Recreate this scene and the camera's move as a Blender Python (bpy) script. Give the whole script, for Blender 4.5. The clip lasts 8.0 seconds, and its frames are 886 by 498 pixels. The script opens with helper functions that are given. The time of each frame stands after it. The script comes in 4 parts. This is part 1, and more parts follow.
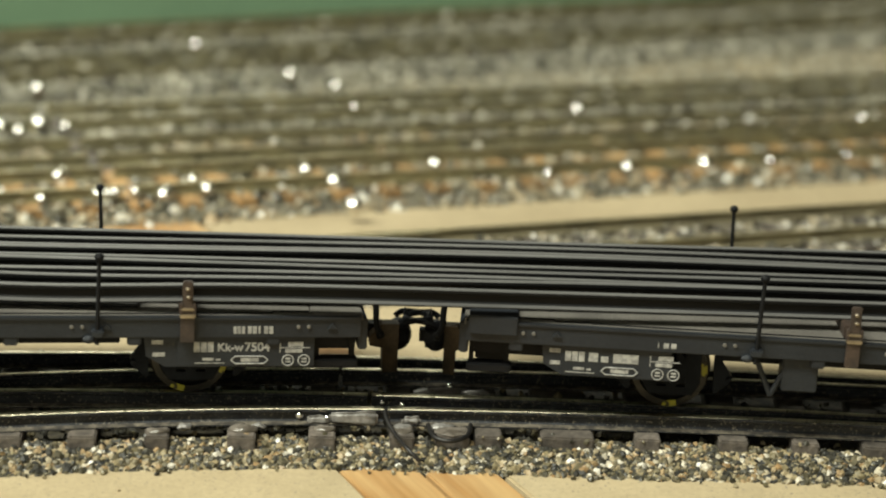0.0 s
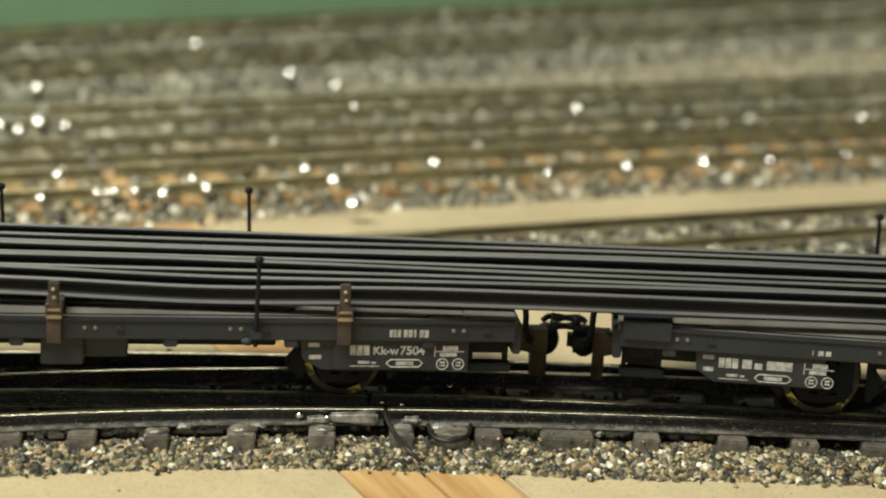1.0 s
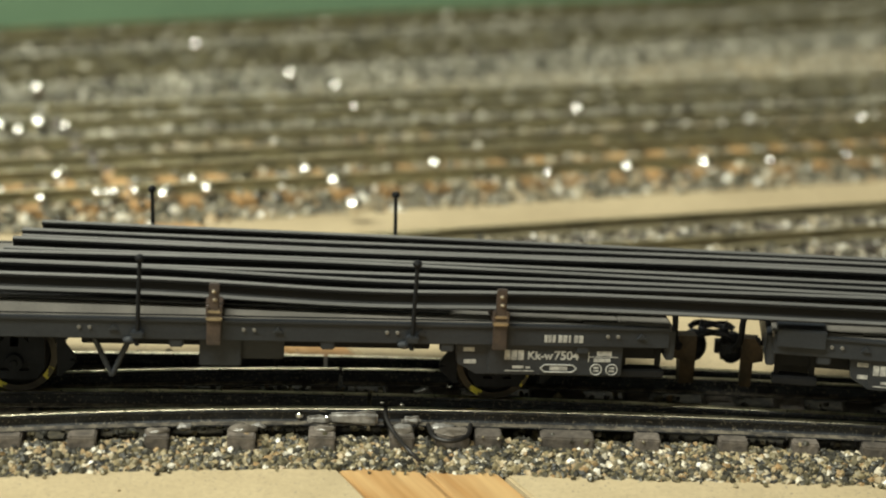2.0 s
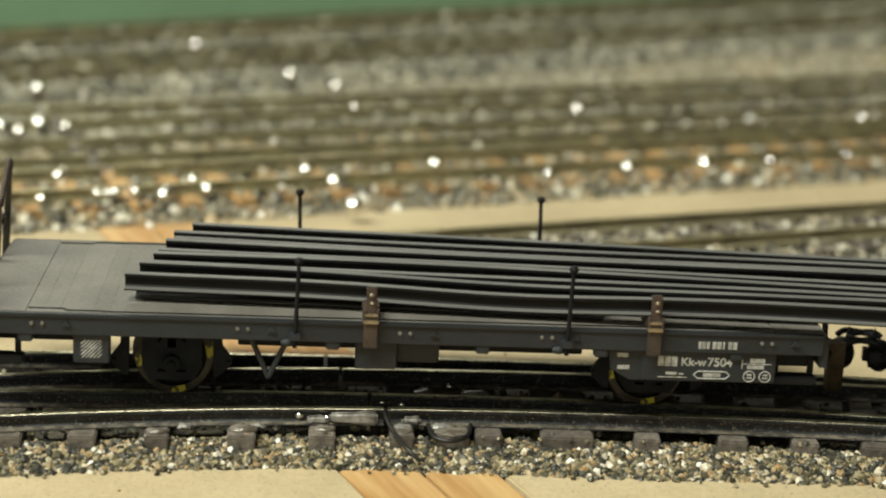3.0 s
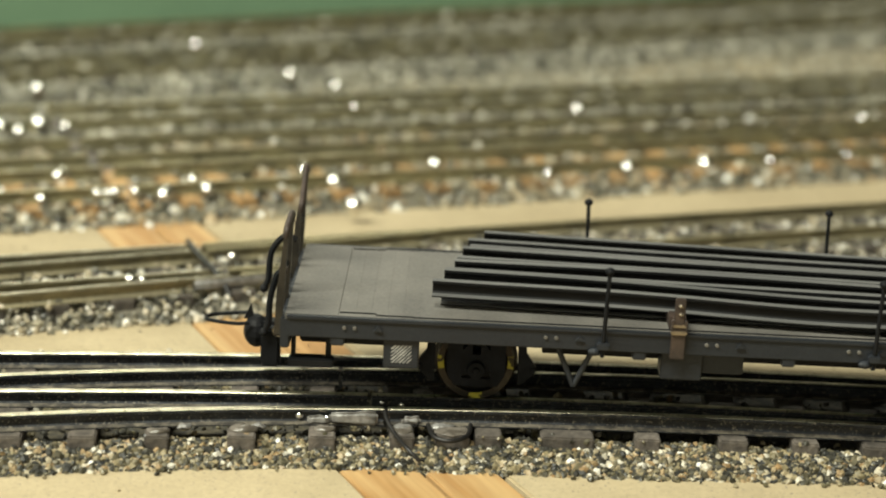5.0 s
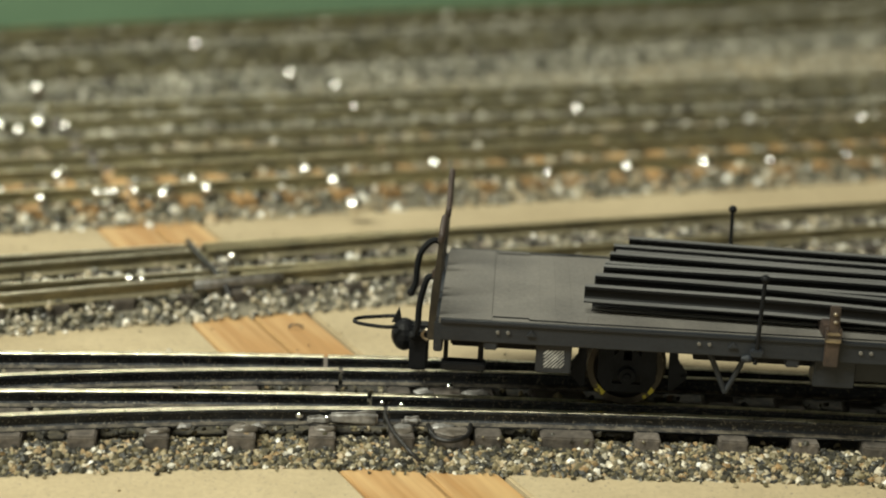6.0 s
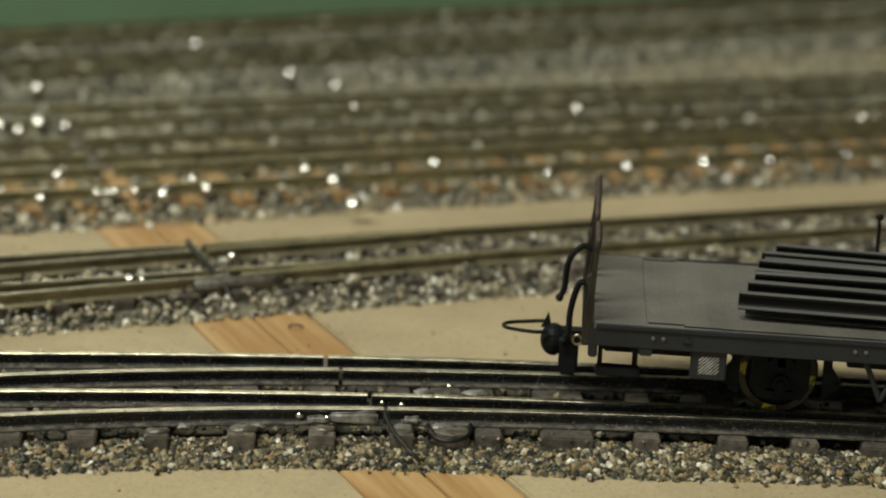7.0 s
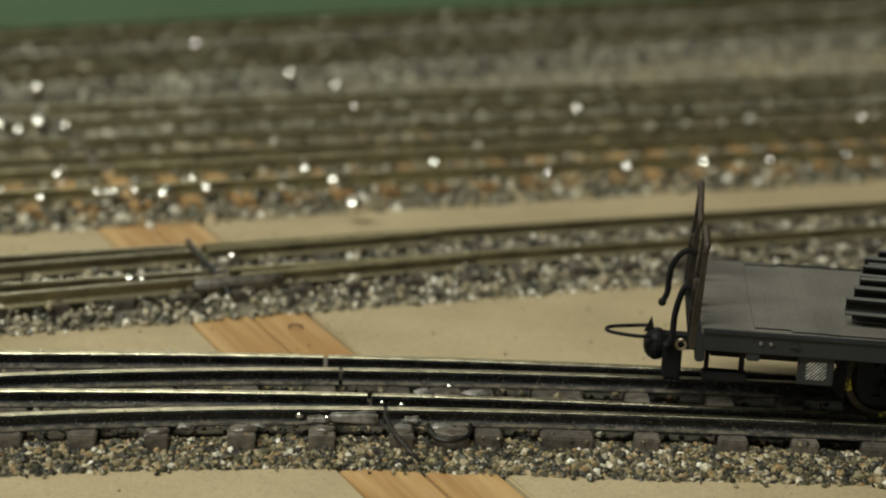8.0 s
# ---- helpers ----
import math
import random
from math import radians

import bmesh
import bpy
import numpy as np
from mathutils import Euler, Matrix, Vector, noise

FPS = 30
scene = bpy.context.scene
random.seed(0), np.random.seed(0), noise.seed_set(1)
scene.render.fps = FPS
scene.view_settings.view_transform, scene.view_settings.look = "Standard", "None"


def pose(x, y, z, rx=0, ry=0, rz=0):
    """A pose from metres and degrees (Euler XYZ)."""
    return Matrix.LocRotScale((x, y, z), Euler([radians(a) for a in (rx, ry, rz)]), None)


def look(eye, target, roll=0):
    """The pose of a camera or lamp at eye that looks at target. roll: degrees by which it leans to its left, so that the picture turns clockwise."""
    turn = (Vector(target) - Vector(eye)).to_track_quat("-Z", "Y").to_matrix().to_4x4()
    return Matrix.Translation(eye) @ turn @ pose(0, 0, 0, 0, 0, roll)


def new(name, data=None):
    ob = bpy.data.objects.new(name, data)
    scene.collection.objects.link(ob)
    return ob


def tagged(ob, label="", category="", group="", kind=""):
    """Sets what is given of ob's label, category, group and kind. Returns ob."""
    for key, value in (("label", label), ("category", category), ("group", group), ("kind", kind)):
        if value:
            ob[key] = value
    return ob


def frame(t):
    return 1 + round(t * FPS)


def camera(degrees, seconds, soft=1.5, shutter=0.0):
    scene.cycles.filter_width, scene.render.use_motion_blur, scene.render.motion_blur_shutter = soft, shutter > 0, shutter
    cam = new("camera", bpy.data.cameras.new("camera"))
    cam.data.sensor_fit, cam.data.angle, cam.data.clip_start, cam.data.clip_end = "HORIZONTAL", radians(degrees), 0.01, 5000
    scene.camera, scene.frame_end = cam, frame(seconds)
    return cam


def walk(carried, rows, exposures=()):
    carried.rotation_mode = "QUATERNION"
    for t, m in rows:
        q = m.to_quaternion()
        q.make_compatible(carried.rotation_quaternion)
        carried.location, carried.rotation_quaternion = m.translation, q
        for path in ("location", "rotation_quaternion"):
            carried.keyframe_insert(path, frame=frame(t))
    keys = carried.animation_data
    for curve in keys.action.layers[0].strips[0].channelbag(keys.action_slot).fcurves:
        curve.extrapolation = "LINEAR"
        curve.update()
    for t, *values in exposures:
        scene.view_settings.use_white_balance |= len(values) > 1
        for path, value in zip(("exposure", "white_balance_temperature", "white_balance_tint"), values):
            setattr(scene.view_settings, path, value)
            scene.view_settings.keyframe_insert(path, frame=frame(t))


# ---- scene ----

MM = 0.001
# camera on a table tripod beside the layout
cam = camera(25.44, 8.0, soft=2.0)
EYE = (0.0, -0.21090, 0.07295)
PITCH, ROLL = 15.363, 2.744
AIM = (0.0, EYE[1] + math.cos(radians(PITCH)), EYE[2] - math.sin(radians(PITCH)))
cam.data.dof.use_dof = True
cam.data.dof.focus_distance = 0.2130
cam.data.dof.aperture_fstop = 25.0
walk(cam, [(0.0, look(EYE, AIM, ROLL)), (8.0, look(EYE, AIM, ROLL))],
     exposures=[(0.0, -0.18), (3.5, -0.16), (4.5, -0.09), (6.0, -0.37), (6.5, -0.78), (7.0, -1.02), (8.0, -1.09)])

# ---- light ----
world = bpy.data.worlds.new("room_air")
scene.world = world
world.use_nodes = True
world.node_tree.nodes["Background"].inputs[0].default_value = (1.0, 0.93, 0.8, 1)
world.node_tree.nodes["Background"].inputs[1].default_value = 0.05


def area_lamp(name, eye, target, sx, sy, watts, colour):
    data = bpy.data.lights.new(name, "AREA")
    data.shape, data.size, data.size_y = "RECTANGLE", sx, sy
    data.energy, data.color = watts, colour
    ob = new(name, data)
    ob.matrix_world = look(eye, target)
    return ob


WARM = (0.94, 0.95, 0.79)
area_lamp("offscreen_light", (-0.64, -0.40, 0.88), (-0.64, -0.40, 0.0), 1.2, 0.26, 37, WARM)
# back light added out of view to brighten the rail heads
area_lamp("offscreen_light", (-0.60, 1.38, 0.92), (-0.20, 0.10, 0.0), 1.2, 0.26, 9.5, WARM)


# ---- materials ----
def mat(name, colour, rough=0.6, metal=0.0, colour2=None, scale=300.0, mix=(0.35, 0.65), fine=0.0, fine_scale=2500.0,
        bump=0.0, bump_scale=2000.0, island=0.0, per_object=0.0, stretch=(1, 1, 1), spec=0.5, speck=0.0):
    m = bpy.data.materials.new(name)
    m.use_nodes = True
    n, l = m.node_tree.nodes, m.node_tree.links
    b = n["Principled BSDF"]
    b.inputs["Roughness"].default_value = rough
    b.inputs["Metallic"].default_value = metal
    b.inputs["Specular IOR Level"].default_value = spec
    tc = n.new("ShaderNodeTexCoord")
    mp = n.new("ShaderNodeMapping")
    mp.inputs["Scale"].default_value = stretch
    l.new(tc.outputs["Object"], mp.inputs[0])
    c2 = colour2 or tuple(c * 0.7 for c in colour)
    big = n.new("ShaderNodeTexNoise")
    big.inputs["Scale"].default_value = scale
    big.inputs["Detail"].default_value = 4
    l.new(mp.outputs[0], big.inputs["Vector"])
    ramp = n.new("ShaderNodeMapRange")
    ramp.inputs[1].default_value, ramp.inputs[2].default_value = mix
    l.new(big.outputs["Fac"], ramp.inputs[0])
    mx = n.new("ShaderNodeMix")
    mx.data_type = "RGBA"
    l.new(ramp.outputs[0], mx.inputs[0])
    mx.inputs[6].default_value, mx.inputs[7].default_value = (*colour, 1), (*c2, 1)
    out = mx.outputs[2]

    def scaled(source, lo, hi, out):
        r = n.new("ShaderNodeMapRange")
        r.inputs[3].default_value, r.inputs[4].default_value = lo, hi
        l.new(source, r.inputs[0])
        v = n.new("ShaderNodeVectorMath")
        v.operation = "SCALE"
        l.new(out, v.inputs[0])
        l.new(r.outputs[0], v.inputs["Scale"])
        return v.outputs[0]
    if fine:
        f = n.new("ShaderNodeTexNoise")
        f.inputs["Scale"].default_value = fine_scale
        f.inputs["Detail"].default_value = 3
        l.new(mp.outputs[0], f.inputs["Vector"])
        out = scaled(f.outputs["Fac"], 1 - fine * 1.6, 1 + fine * 1.6, out)
    if speck:
        f = n.new("ShaderNodeTexNoise")
        f.inputs["Scale"].default_value = 3200
        f.inputs["Detail"].default_value = 2
        l.new(tc.outputs["Object"], f.inputs["Vector"])
        q = n.new("ShaderNodeMapRange")
        q.inputs[1].default_value, q.inputs[2].default_value = 0.66 - speck, 0.74 - speck
        l.new(f.outputs["Fac"], q.inputs[0])
        dust = n.new("ShaderNodeMix")
        dust.data_type = "RGBA"
        l.new(q.outputs[0], dust.inputs[0])
        l.new(out, dust.inputs[6])
        dust.inputs[7].default_value = (0.17, 0.152, 0.125, 1)
        out = dust.outputs[2]
    if island:
        g = n.new("ShaderNodeNewGeometry")
        out = scaled(g.outputs["Random Per Island"], 1 - island, 1 + island, out)
    if per_object:
        o = n.new("ShaderNodeObjectInfo")
        out = scaled(o.outputs["Random"], 1 - per_object, 1 + per_object, out)
    l.new(out, b.inputs["Base Color"])
    if bump:
        t = n.new("ShaderNodeTexNoise")
        t.inputs["Scale"].default_value = bump_scale
        t.inputs["Detail"].default_value = 3
        l.new(mp.outputs[0], t.inputs["Vector"])
        bp = n.new("ShaderNodeBump")
        bp.inputs["Strength"].default_value = bump
        bp.inputs["Distance"].default_value = 0.0002
        l.new(t.outputs["Fac"], bp.inputs["Height"])
        l.new(bp.outputs[0], b.inputs["Normal"])
        r2 = n.new("ShaderNodeMapRange")
        r2.inputs[3].default_value, r2.inputs[4].default_value = max(rough - 0.12, 0.05), min(rough + 0.12, 1)
        l.new(t.outputs["Fac"], r2.inputs[0])
        l.new(r2.outputs[0], b.inputs["Roughness"])
    return m


def stone_mat(name, stops, rough, spec=0.5):
    """Loose stones: each takes its own colour."""
    m = bpy.data.materials.new(name)
    m.use_nodes = True
    n, l = m.node_tree.nodes, m.node_tree.links
    b = n["Principled BSDF"]
    b.inputs["Roughness"].default_value = rough
    b.inputs["Specular IOR Level"].default_value = spec
    g = n.new("ShaderNodeNewGeometry")
    cr = n.new("ShaderNodeValToRGB")
    e = cr.color_ramp.elements
    while len(e) < len(stops):
        e.new(0.5)
    for i, (p, c) in enumerate(stops):
        e[i].position, e[i].color = p, (*c, 1)
    l.new(g.outputs["Random Per Island"], cr.inputs[0])
    tc = n.new("ShaderNodeTexCoord")
    nz = n.new("ShaderNodeTexNoise")
    nz.inputs["Scale"].default_value = 1600
    nz.inputs["Detail"].default_value = 4
    l.new(tc.outputs["Object"], nz.inputs["Vector"])
    r = n.new("ShaderNodeMapRange")
    r.inputs[3].default_value, r.inputs[4].default_value = 0.5, 1.5
    l.new(nz.outputs["Fac"], r.inputs[0])
    v = n.new("ShaderNodeVectorMath")
    v.operation = "SCALE"
    l.new(cr.outputs[0], v.inputs[0])
    l.new(r.outputs[0], v.inputs["Scale"])
    l.new(v.outputs[0], b.inputs["Base Color"])
    bp = n.new("ShaderNodeBump")
    bp.inputs["Strength"].default_value = 0.5
    bp.inputs["Distance"].default_value = 0.0002
    l.new(nz.outputs["Fac"], bp.inputs["Height"])
    l.new(bp.outputs[0], b.inputs["Normal"])
    return m


BOARD = mat("chipboard_beige", (0.45, 0.365, 0.23), 0.85, colour2=(0.375, 0.30, 0.184), scale=60, fine=0.12, fine_scale=1800, bump=0.3, speck=0.015)
PINE = mat("pine_strip", (0.50, 0.325, 0.148), 0.7, colour2=(0.38, 0.21, 0.078), scale=420, mix=(0.4, 0.6), fine=0.12, fine_scale=1500,
           bump=0.3, bump_scale=900, stretch=(1, 0.07, 1))
BACK_GREEN = mat("green_painted_board", (0.235, 0.385, 0.245), 0.8, colour2=(0.21, 0.345, 0.22), scale=20, fine=0.04)
RAIL_STEEL = mat("blackened_rail", (0.036, 0.039, 0.046), 0.42, 0.12, colour2=(0.015, 0.0165, 0.020), scale=500, fine=0.3, bump=0.35, bump_scale=3000, speck=0.065, spec=0.25)
# foot tops paler: the light they catch put into the colour, with dust specks
RAIL_FOOT = mat("lit_dusty_rail_foot", (0.16, 0.14, 0.11), 0.6, 0.2, colour2=(0.05, 0.045, 0.04), scale=900, mix=(0.4, 0.6), fine=0.3, bump=0.4)
RAIL_HEAD = mat("polished_rail_head", (0.80, 0.74, 0.57), 0.30, 1.0, colour2=(0.42, 0.38, 0.28), scale=400, bump=0.15, bump_scale=3000)
NICKEL_SIDE = mat("dull_olive_rail_side", (0.35, 0.315, 0.18), 0.45, 0.5, colour2=(0.20, 0.18, 0.11), scale=250, fine=0.2)
NICKEL = mat("tarnished_brass_rail", (0.56, 0.48, 0.28), 0.40, 0.9, colour2=(0.40, 0.36, 0.22), scale=250, fine=0.2)
SLEEPER = mat("weathered_sleeper", (0.132, 0.112, 0.095), 0.8, colour2=(0.062, 0.053, 0.046), scale=700, fine=0.25, bump=0.5, bump_scale=2500, per_object=0.3)
SLEEPER_FAR = mat("bare_wood_sleeper", (0.44, 0.265, 0.11), 0.75, colour2=(0.24, 0.15, 0.07), scale=400, fine=0.2, per_object=0.35)
TIN = mat("solder_tin", (0.30, 0.29, 0.28), 0.34, 0.2, colour2=(0.12, 0.112, 0.105), scale=900, bump=0.5, bump_scale=1800)
SHINY = mat("bright_solder", (0.85, 0.84, 0.82), 0.07, 1.0, colour2=(0.8, 0.79, 0.77), scale=900)
WAGON = mat("dark_grey_wagon_paint", (0.0205, 0.0238, 0.030), 0.5, colour2=(0.0155, 0.018, 0.023), scale=160, fine=0.18, bump=0.12, spec=0.3)
DECK = mat("dusty_grey_deck", (0.140, 0.131, 0.119), 0.62, colour2=(0.098, 0.092, 0.085), scale=130, fine=0.22, bump=0.2, per_object=0.035, speck=0.01)
GEAR = mat("black_running_gear", (0.008, 0.0088, 0.0105), 0.5, colour2=(0.011, 0.0112, 0.0125), scale=400, fine=0.2, bump=0.2, spec=0.1)
RUST = mat("brown_strap", (0.052, 0.034, 0.026), 0.6, colour2=(0.03, 0.021, 0.018), scale=700, fine=0.2, bump=0.2)
RUST_DARK = mat("rusty_brown_metal", (0.060, 0.040, 0.022), 0.6, colour2=(0.025, 0.020, 0.014), scale=500, fine=0.25, bump=0.2, spec=0.2)
BRASS = mat("worn_bright_metal", (0.42, 0.36, 0.28), 0.35, 0.9, scale=900, bump=0.2)
GUARD = mat("dark_grey_axle_guard", (0.0115, 0.0135, 0.0185), 0.55, colour2=(0.0075, 0.009, 0.012), scale=400, fine=0.2, bump=0.2, spec=0.06)
GLUE = mat("clear_glue_over_grey", (0.17, 0.15, 0.13), 0.2, 0.0, colour2=(0.085, 0.073, 0.06), scale=700, mix=(0.4, 0.6), fine=0.2, bump=0.25, bump_scale=1400, spec=0.6)
SECOND_SIDE = mat("dark_brass_rail_side", (0.29, 0.255, 0.155), 0.45, 0.4, colour2=(0.16, 0.142, 0.092), scale=250, fine=0.25, bump=0.2)
# foot coloured lighter than the side for the light it catches from above
SECOND_FOOT = mat("lit_brass_rail_foot", (0.33, 0.29, 0.185), 0.55, 0.3, colour2=(0.20, 0.175, 0.12), scale=350, fine=0.25, bump=0.3)
WHEEL = mat("browned_wheel_steel", (0.036, 0.031, 0.025), 0.4, 0.35, colour2=(0.016, 0.0145, 0.0135), scale=700, bump=0.2)
YELLOW = mat("worn_yellow_paint", (0.48, 0.44, 0.045), 0.55, colour2=(0.05, 0.042, 0.02), scale=1500, mix=(0.48, 0.56))
WHITE = mat("white_lettering", (0.40, 0.40, 0.39), 0.6, colour2=(0.20, 0.20, 0.20), scale=1800)
# load rails: light on the tops and shade on the sides put into two colours
LOAD_LIT = mat("lit_load_rail_top", (0.122, 0.121, 0.120), 0.45, 0.0, colour2=(0.085, 0.085, 0.085), scale=300, fine=0.12, bump=0.1, stretch=(0.15, 1, 1), spec=0.2)
LOAD_SHADED = mat("shaded_load_rail_side", (0.0105, 0.0107, 0.0115), 0.5, 0.0, colour2=(0.0075, 0.0076, 0.008), scale=300, fine=0.12, bump=0.15, stretch=(0.15, 1, 1), spec=0.14)
ROOM = mat("cream_wall", (0.34, 0.325, 0.28), 0.9, scale=2, colour2=(0.31, 0.295, 0.255))
FLOOR = mat("grey_floor", (0.14, 0.13, 0.12), 0.7, scale=3)
BED = mat("ballast_bed", (0.07, 0.06, 0.04), 0.9, colour2=(0.03, 0.028, 0.024), scale=900, mix=(0.4, 0.6), fine=0.3, bump=0.8, bump_scale=1200)
BED_FAR = mat("grey_ballast_bed", (0.20, 0.18, 0.135), 0.9, colour2=(0.09, 0.082, 0.062), scale=900, mix=(0.4, 0.6), fine=0.3, bump=0.8, bump_scale=1200)
STONE = stone_mat("mixed_ballast", [(0.0, (0.016, 0.016, 0.015)), (0.36, (0.046, 0.043, 0.032)), (0.58, (0.14, 0.12, 0.072)), (0.76, (0.27, 0.222, 0.128)), (0.81, (0.26, 0.165, 0.075)), (0.93, (0.38, 0.32, 0.21)), (1.0, (0.62, 0.59, 0.52))], 0.5)
STONE_FAR = stone_mat("glued_ballast", [(0.0, (0.035, 0.035, 0.03)), (0.35, (0.15, 0.142, 0.106)), (0.62, (0.29, 0.262, 0.19)), (0.8, (0.36, 0.25, 0.135)), (0.88, (0.46, 0.41, 0.30)), (1.0, (0.85, 0.83, 0.77))], 0.24)

STONE_MID = stone_mat("pale_mixed_ballast", [(0.0, (0.025, 0.025, 0.023)), (0.3, (0.115, 0.108, 0.082)), (0.6, (0.28, 0.25, 0.18)), (0.82, (0.44, 0.37, 0.26)), (1.0, (0.86, 0.84, 0.78))], 0.4)
STONE_GLUED = stone_mat("glued_olive_grains", [(0.0, (0.02, 0.019, 0.015)), (0.4, (0.07, 0.063, 0.038)), (0.75, (0.175, 0.152, 0.09)), (0.92, (0.30, 0.25, 0.16)), (1.0, (0.5, 0.46, 0.36))], 0.3)
STONE_PALE = stone_mat("cream_pebbles", [(0.0, (0.30, 0.25, 0.17)), (0.5, (0.55, 0.50, 0.40)), (1.0, (0.85, 0.84, 0.80))], 0.4)
STONE_DARK = stone_mat("dark_ballast", [(0.0, (0.045, 0.046, 0.038)), (0.4, (0.16, 0.155, 0.118)), (0.75, (0.29, 0.27, 0.20)), (1.0, (0.64, 0.61, 0.52))], 0.45)


# ---- mesh helpers, all sizes in millimetres ----
def finish(bm, name, material, smooth=False):
    bmesh.ops.scale(bm, vec=(MM, MM, MM), verts=bm.verts)
    me = bpy.data.meshes.new(name)
    bm.to_mesh(me)
    bm.free()
    for m in material if isinstance(material, (list, tuple)) else [material]:
        me.materials.append(m)
    if smooth:
        for p in me.polygons:
            p.use_smooth = True
    return me


def part(name, bm, material, parent=None, label="", smooth=False):
    ob = new(name, finish(bm, name, material, smooth))
    if parent:
        ob.parent = parent
    if label:
        ob["label"] = label
    return ob


def box(bm, x0, x1, y0, y1, z0, z1, bevel=0.0):
    r = bmesh.ops.create_cube(bm, size=1.0, matrix=Matrix.Translation(((x0 + x1) / 2, (y0 + y1) / 2, (z0 + z1) / 2)) @ Matrix.Diagonal((x1 - x0, y1 - y0, z1 - z0, 1)))
    if bevel:
        edges = list({e for v in r["verts"] for e in v.link_edges})
        bmesh.ops.bevel(bm, geom=edges, offset=bevel, segments=2, affect="EDGES")
    return bm


def rod(bm, a, b, r, r2=None, seg=10):
    a, b = Vector(a), Vector(b)
    d = b - a
    m = Matrix.Translation((a + b) / 2) @ d.to_track_quat("Z", "Y").to_matrix().to_4x4()
    bmesh.ops.create_cone(bm, cap_ends=True, segments=seg, radius1=r, radius2=r if r2 is None else r2, depth=d.length, matrix=m)
    return bm


def ball(bm, c, r, sx=1, sy=1, sz=1, seg=10):
    bmesh.ops.create_uvsphere(bm, u_segments=seg, v_segments=max(6, seg // 2 + 2), radius=r, matrix=Matrix.Translation(c) @ Matrix.Diagonal((sx, sy, sz, 1)))
    return bm


def prism(bm, pts, y0, y1):
    """A plate with an outline in x, z and thickness along y."""
    a = [bm.verts.new((x, y0, z)) for x, z in pts]
    b = [bm.verts.new((x, y1, z)) for x, z in pts]
    n = len(pts)
    bm.faces.new(a)
    bm.faces.new(b[::-1])
    for i in range(n):
        bm.faces.new((a[i], b[i], b[(i + 1) % n], a[(i + 1) % n]))
    bmesh.ops.recalc_face_normals(bm, faces=bm.faces)
    return bm


def tube(bm, pts, r, seg=8):
    """A bent wire or hose through points, smoothed."""
    p = [Vector(q) for q in pts]
    fine = []
    for i in range(len(p) - 1):
        a, b, c, d = p[max(i - 1, 0)], p[i], p[i + 1], p[min(i + 2, len(p) - 1)]
        for j in range(5):
            t = j / 5
            fine.append(0.5 * ((2 * b) + (c - a) * t + (2 * a - 5 * b + 4 * c - d) * t * t + (3 * b - a - 3 * c + d) * t ** 3))
    fine.append(p[-1])
    rings = []
    for i, q in enumerate(fine):
        d = (fine[min(i + 1, len(fine) - 1)] - fine[max(i - 1, 0)]).normalized()
        u = d.orthogonal().normalized() if not rings else (last - d * last.dot(d)).normalized()
        last = u
        w = d.cross(u)
        rings.append([bm.verts.new(q + r * (math.cos(k) * u + math.sin(k) * w)) for k in [2 * math.pi * s / seg for s in range(seg)]])
    for a, b in zip(rings, rings[1:]):
        for s in range(seg):
            bm.faces.new((a[s], a[(s + 1) % seg], b[(s + 1) % seg], b[s]))
    bm.faces.new(rings[0][::-1])
    bm.faces.new(rings[-1])
    return bm


# rail section: half width, height under the running surface (head, web, foot)
RAIL_H = 1.8
SECTION = [(0.30, 0.0), (0.38, -0.03), (0.445, -0.095), (0.47, -0.18), (0.47, -0.38), (0.34, -0.46), (0.12, -0.56), (0.11, -1.32), (0.30, -1.48), (0.85, -1.60), (0.88, -1.66), (0.88, -1.80)]
PROFILE = [(a, z) for a, z in SECTION] + [(-a, z) for a, z in SECTION[::-1]]


def sweep_rail(bm, line, lift=0.0, scale=1.0, head_mat=None, foot_mat=None):
    """line: (x, y, z) along the running surface."""
    p = [Vector(q) for q in line]
    rings = []
    for i, q in enumerate(p):
        d = p[min(i + 1, len(p) - 1)] - p[max(i - 1, 0)]
        side = Vector((-d.y, d.x, 0)).normalized()
        rings.append([bm.verts.new(q + side * a * scale + Vector((0, 0, z * scale + lift))) for a, z in PROFILE])
    n = len(PROFILE)
    for a, b in zip(rings, rings[1:]):
        for s in range(n):
            f = bm.faces.new((a[s], b[s], b[(s + 1) % n], a[(s + 1) % n]))
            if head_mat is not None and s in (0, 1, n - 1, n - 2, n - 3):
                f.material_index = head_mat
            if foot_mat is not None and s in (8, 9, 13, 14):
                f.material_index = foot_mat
    bm.faces.new(rings[0])
    bm.faces.new(rings[-1][::-1])
    bmesh.ops.recalc_face_normals(bm, faces=bm.faces)
    return bm


# ---- the line on which the wagons run ----
TH0, CURVE = radians(3.124), -1 / 523.75


def arc(s):
    th = TH0 + CURVE * s
    return (math.sin(th) - math.sin(TH0)) / CURVE, -(math.cos(th) - math.cos(TH0)) / CURVE, th


def main_offset(s, off):
    x, y, th = arc(s)
    return x - math.sin(th) * off, y + math.cos(th) * off


def branch_gap(s):
    return 4.15 - 0.030 * s + 0.0011 * min(s + 5, 0) ** 2


# ---- layout boards ----
UX, UY = Vector((0.909, 0.418)).normalized()
BOARD_Z = -4.2


def uv(u, v):
    return u * UX - v * UY, u * UY + v * UX


